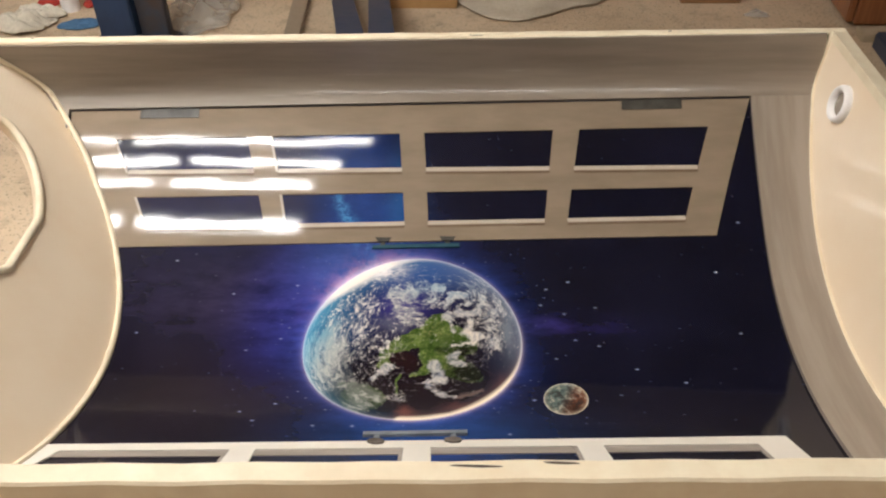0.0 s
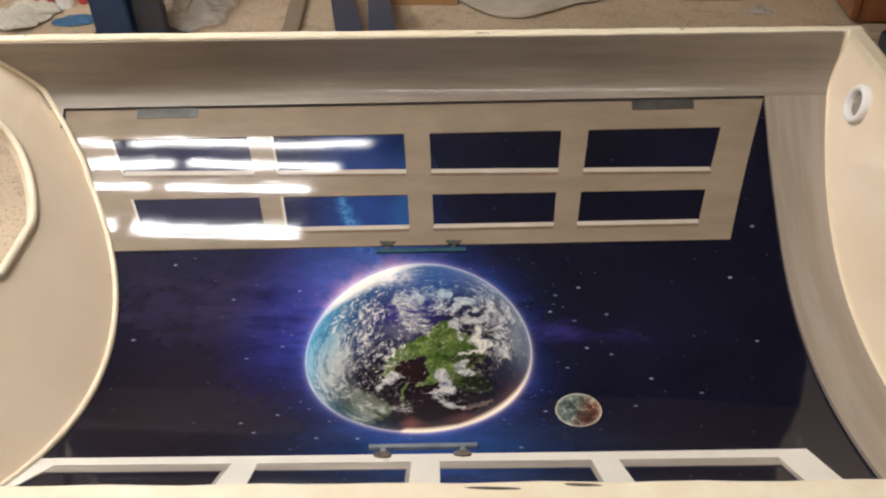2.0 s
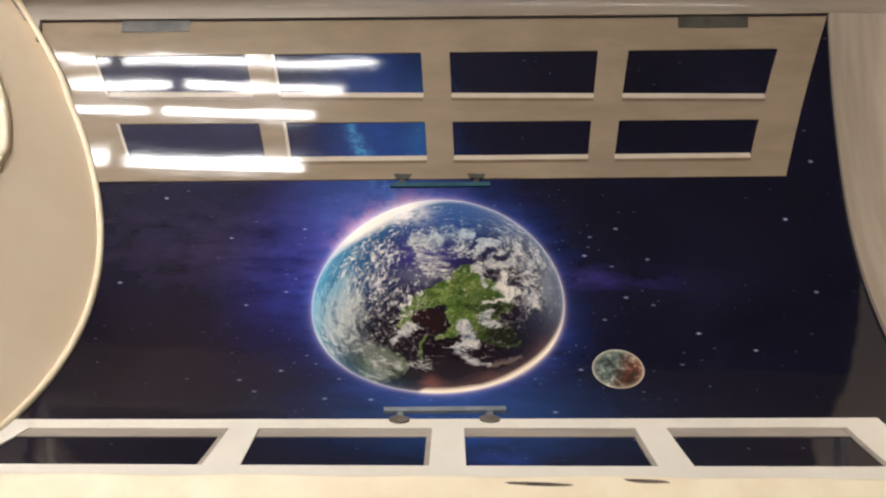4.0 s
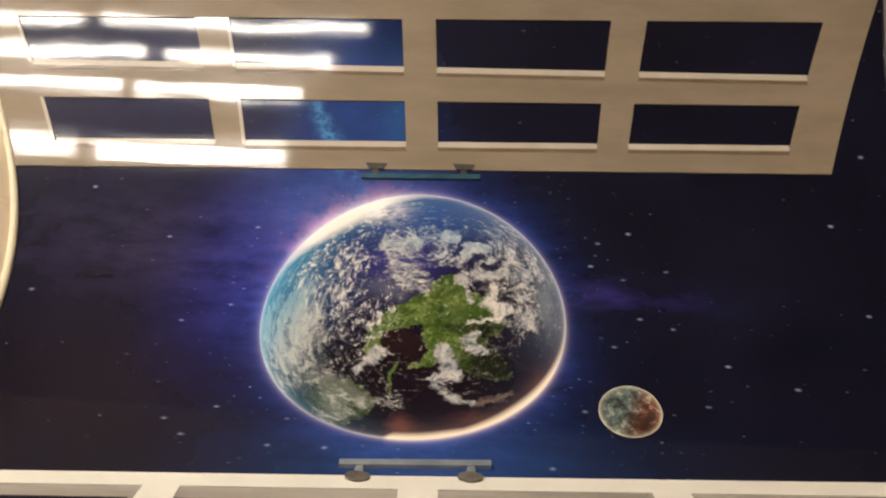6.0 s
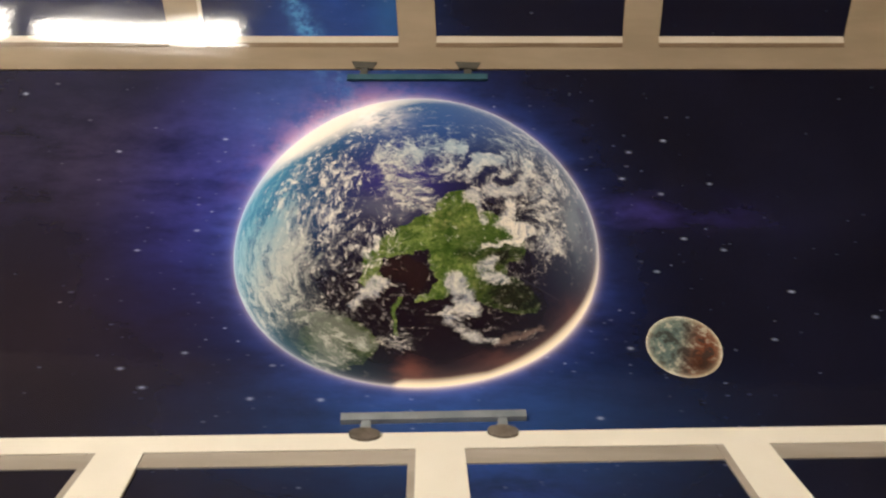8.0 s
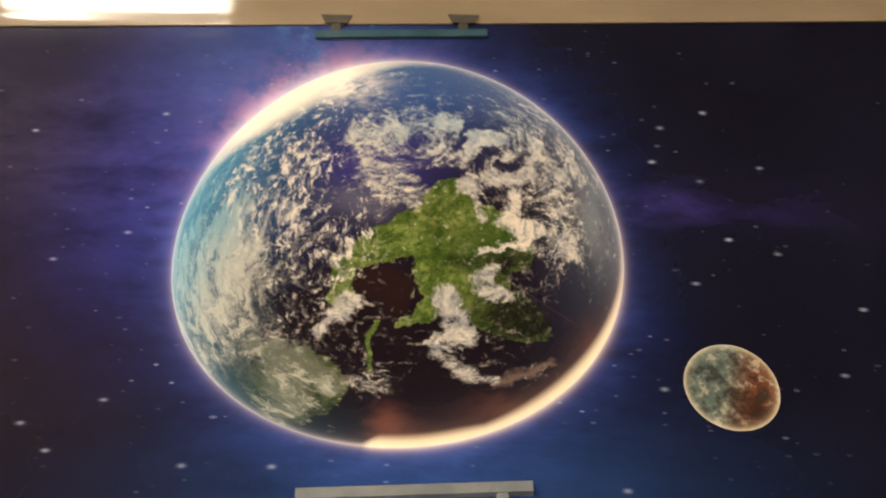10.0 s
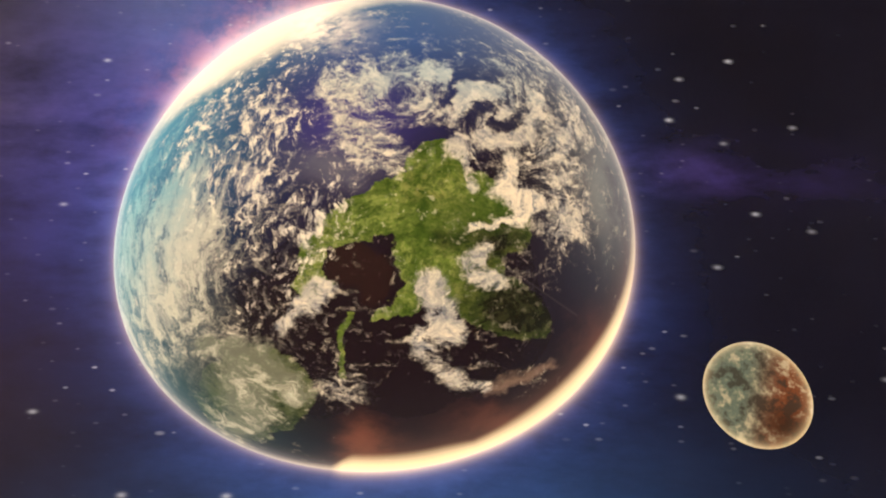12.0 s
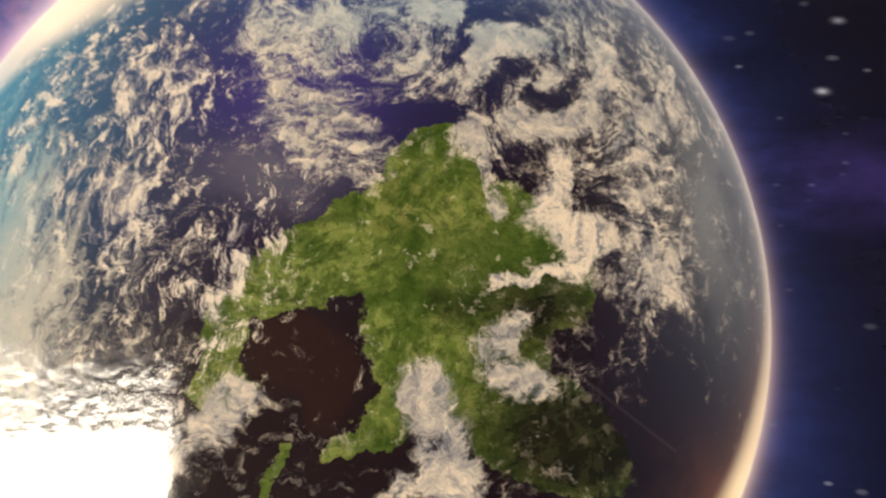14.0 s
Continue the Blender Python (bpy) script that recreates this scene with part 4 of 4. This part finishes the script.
# ---- stands and clutter on the floor ----
def sawhorse(name, label, beam, legs, mat, wide, thick):
    t = empty(name, label, "stand", "trough stands")
    bm = bar(bmesh.new(), beam[0], beam[1], 0.06, 0.05, 0.004, (0, 0, 1))
    part("beam", bm, mat, t)
    for a, c, m in legs:
        part("leg", bar(bmesh.new(), a, c, wide, thick, 0.004), m, t)


sawhorse("sawhorse", "blue painted steel sawhorse under the trough", ((-0.167, -0.34, 0.335), (-0.167, 0.57, 0.370)),
         (((-0.187, 0.54, 0.40), (-0.473, 1.99, 0.0), BLUE_STEEL), ((-0.148, 0.54, 0.40), (-0.346, 1.99, 0.0), BLUE_STEEL),
          ((-0.197, -0.34, 0.33), (-0.287, -0.55, 0.0), BLUE_STEEL), ((-0.137, -0.34, 0.33), (-0.047, -0.55, 0.0), BLUE_STEEL)), BLUE_STEEL, 0.05, 0.03)
sawhorse("sawhorse", "blue painted steel sawhorse under the trough", ((0.28, -0.30, 0.335), (0.28, 0.24, 0.335)),
         (((0.25, 0.22, 0.33), (0.25, 0.30, 0.0), BLUE_STEEL), ((0.31, 0.22, 0.33), (0.31, 0.30, 0.0), BLUE_STEEL),
          ((0.25, -0.28, 0.33), (0.22, -0.40, 0.0), BLUE_STEEL), ((0.31, -0.28, 0.33), (0.34, -0.40, 0.0), BLUE_STEEL)), BLUE_STEEL, 0.04, 0.03)


def post():
    t = empty("steel_post", "dark blue and rusty steel post standing on the floor", "post")
    part("front_plate", box(bmesh.new(), (-1.075, 1.50, 0.0), (-0.972, 1.545, 0.46), 0.004), BLUE_STEEL, t)
    part("side_plate", box(bmesh.new(), (-0.969, 1.53, 0.0), (-0.885, 1.56, 0.46), 0.004), RUST, t, "rusty blue flange")
    part("base_plate", box(bmesh.new(), (-1.12, 1.46, 0.0), (-0.85, 1.62, 0.012), 0.003), RUST, t)


post()
ob = part("batten", bar(bmesh.new(), (-0.543, 1.50, 0.012), (-0.585, 2.1, 0.012), 0.048, 0.022, 0.003), GREY_BAR)
tagged(ob, "weathered grey wooden batten lying on the floor", "batten")


def crumple(name, outline, mat, height, label, category, seed, cell=26):
    """A crumpled sheet on the floor: cx, cy, rx, ry of its outline."""
    cx, cy, rx, ry = outline
    bm = bmesh.new()
    rows = []
    for j in range(cell + 1):
        row = []
        for i in range(cell + 1):
            a, c = 2 * i / cell - 1, 2 * j / cell - 1
            u, v = a * math.sqrt(1 - c * c / 2), c * math.sqrt(1 - a * a / 2)
            k = 1 + 0.35 * noise.noise((u * 1.6 + seed, v * 1.6, seed))
            n = 0.25 + 0.7 * abs(noise.noise((u * 1.3 + seed, v * 3.4, 1.0))) + 0.35 * abs(noise.noise((u * 3 + seed, v * 6, 4.0)))
            edge = max(0.0, 1 - (u * u + v * v))
            row.append((cx + rx * u * k, cy + ry * v * k, 0.003 + height * n * (0.25 + edge)))
        rows.append(row)
    grid(bm, rows)
    r = bmesh.ops.extrude_face_region(bm, geom=bm.faces[:])
    for v in r["geom"]:
        if isinstance(v, bmesh.types.BMVert):
            v.co.z -= 0.0028
    return tagged(part(name, bm, mat, None, "", True), label, category)


crumple("rag", (-1.385, 1.66, 0.10, 0.055), RAG, 0.07, "crumpled off-white rag on the floor", "rag", 3.1)
crumple("rag", (-1.36, 1.735, 0.085, 0.035), RAG, 0.06, "crumpled off-white rag on the floor", "rag", 7.7)
crumple("cloth", (-1.205, 1.675, 0.075, 0.035), BLUE_CLOTH, 0.02, "small blue cloth on the floor", "cloth", 5.3)
crumple("plastic_bag", (-0.86, 1.76, 0.11, 0.16), FILM, 0.08, "clear crumpled plastic bag on the floor", "bag", 2.2)
crumple("drop_cloth", (0.16, 1.98, 0.24, 0.26), DROP, 0.06, "folded canvas drop cloth on the floor", "cloth", 9.4, 40)
crumple("scrap", (0.81, 1.755, 0.035, 0.02), FILM, 0.02, "crumpled clear plastic scrap on the floor", "scrap", 1.4, 14)
tagged(part("cardboard_box", box(bmesh.new(), (0.60, 1.84, 0.0), (0.78, 2.05, 0.10), 0.003), CARD), "brown cardboard box on the floor", "box")
tagged(part("board", box(bmesh.new(), (-0.30, 1.80, 0.0), (-0.08, 2.0, 0.03), 0.003), CARD2), "orange-brown board scrap on the floor", "board")


def can():
    t = empty("bottle", "white and red plastic bottle on the floor", "bottle")
    for name, z0, z1, r, m in (("body", 0.0, 0.13, 0.028, WHITE_PLASTIC), ("cap", 0.13, 0.16, 0.018, RED)):
        bm = bmesh.new()
        bmesh.ops.create_cone(bm, cap_ends=True, segments=24, radius1=r, radius2=r * 0.94, depth=z1 - z0)
        for v in bm.verts:
            v.co += Vector((-1.285, 1.79, (z0 + z1) / 2))
        part(name, bm, m, t)
    tagged(part("lid", box(bmesh.new(), (-1.40, 1.80, 0), (-1.335, 1.86, 0.02), 0.006), RED), "red plastic lid on the floor", "lid")
    tagged(part("lid", box(bmesh.new(), (-1.25, 1.795, 0), (-1.22, 1.85, 0.02), 0.006), RED), "small red plastic lid on the floor", "lid")
    crumple("paper_scrap", (-1.15, 1.715, 0.028, 0.035), RAG, 0.015, "small white paper scrap on the floor", "paper", 4.2, 12)


can()


def cabinet(y0, label):
    t = empty("cabinet", label, "cabinet", "cabinets")
    x0, w = 1.04, 0.44
    part("plinth", box(bmesh.new(), (x0 + 0.05, y0 + 0.03, 0.0), (x0 + 0.58, y0 + w, 0.014), 0.002), PLINTH, t, "pale plinth")
    part("body", box(bmesh.new(), (x0 + 0.02, y0, 0.014), (x0 + 0.60, y0 + w - 0.004, 0.80), 0.003), CABINET, t)
    d = part("door", box(bmesh.new(), (x0 - 0.002, y0 + 0.008, 0.018), (x0 + 0.018, y0 + w - 0.012, 0.78), 0.004), CABINET, t)
    part("panel", box(bmesh.new(), (x0 - 0.008, y0 + 0.07, 0.12), (x0 - 0.0025, y0 + w - 0.074, 0.72), 0.004), CABINET, d)


cabinet(1.66, "brown stained wooden base cabinet")
cabinet(2.10, "brown stained wooden base cabinet")
tagged(part("plank", box(bmesh.new(), (1.06, 1.575, 0.0), (1.72, 1.64, 0.022), 0.003), PLINTH), "pale wooden plank on the floor by the cabinet", "plank")
tagged(part("crate", box(bmesh.new(), (1.075, 1.28, 0.0), (1.45, 1.545, 0.05), 0.006), DARK_BLUE), "low dark blue plastic crate on the floor", "crate")
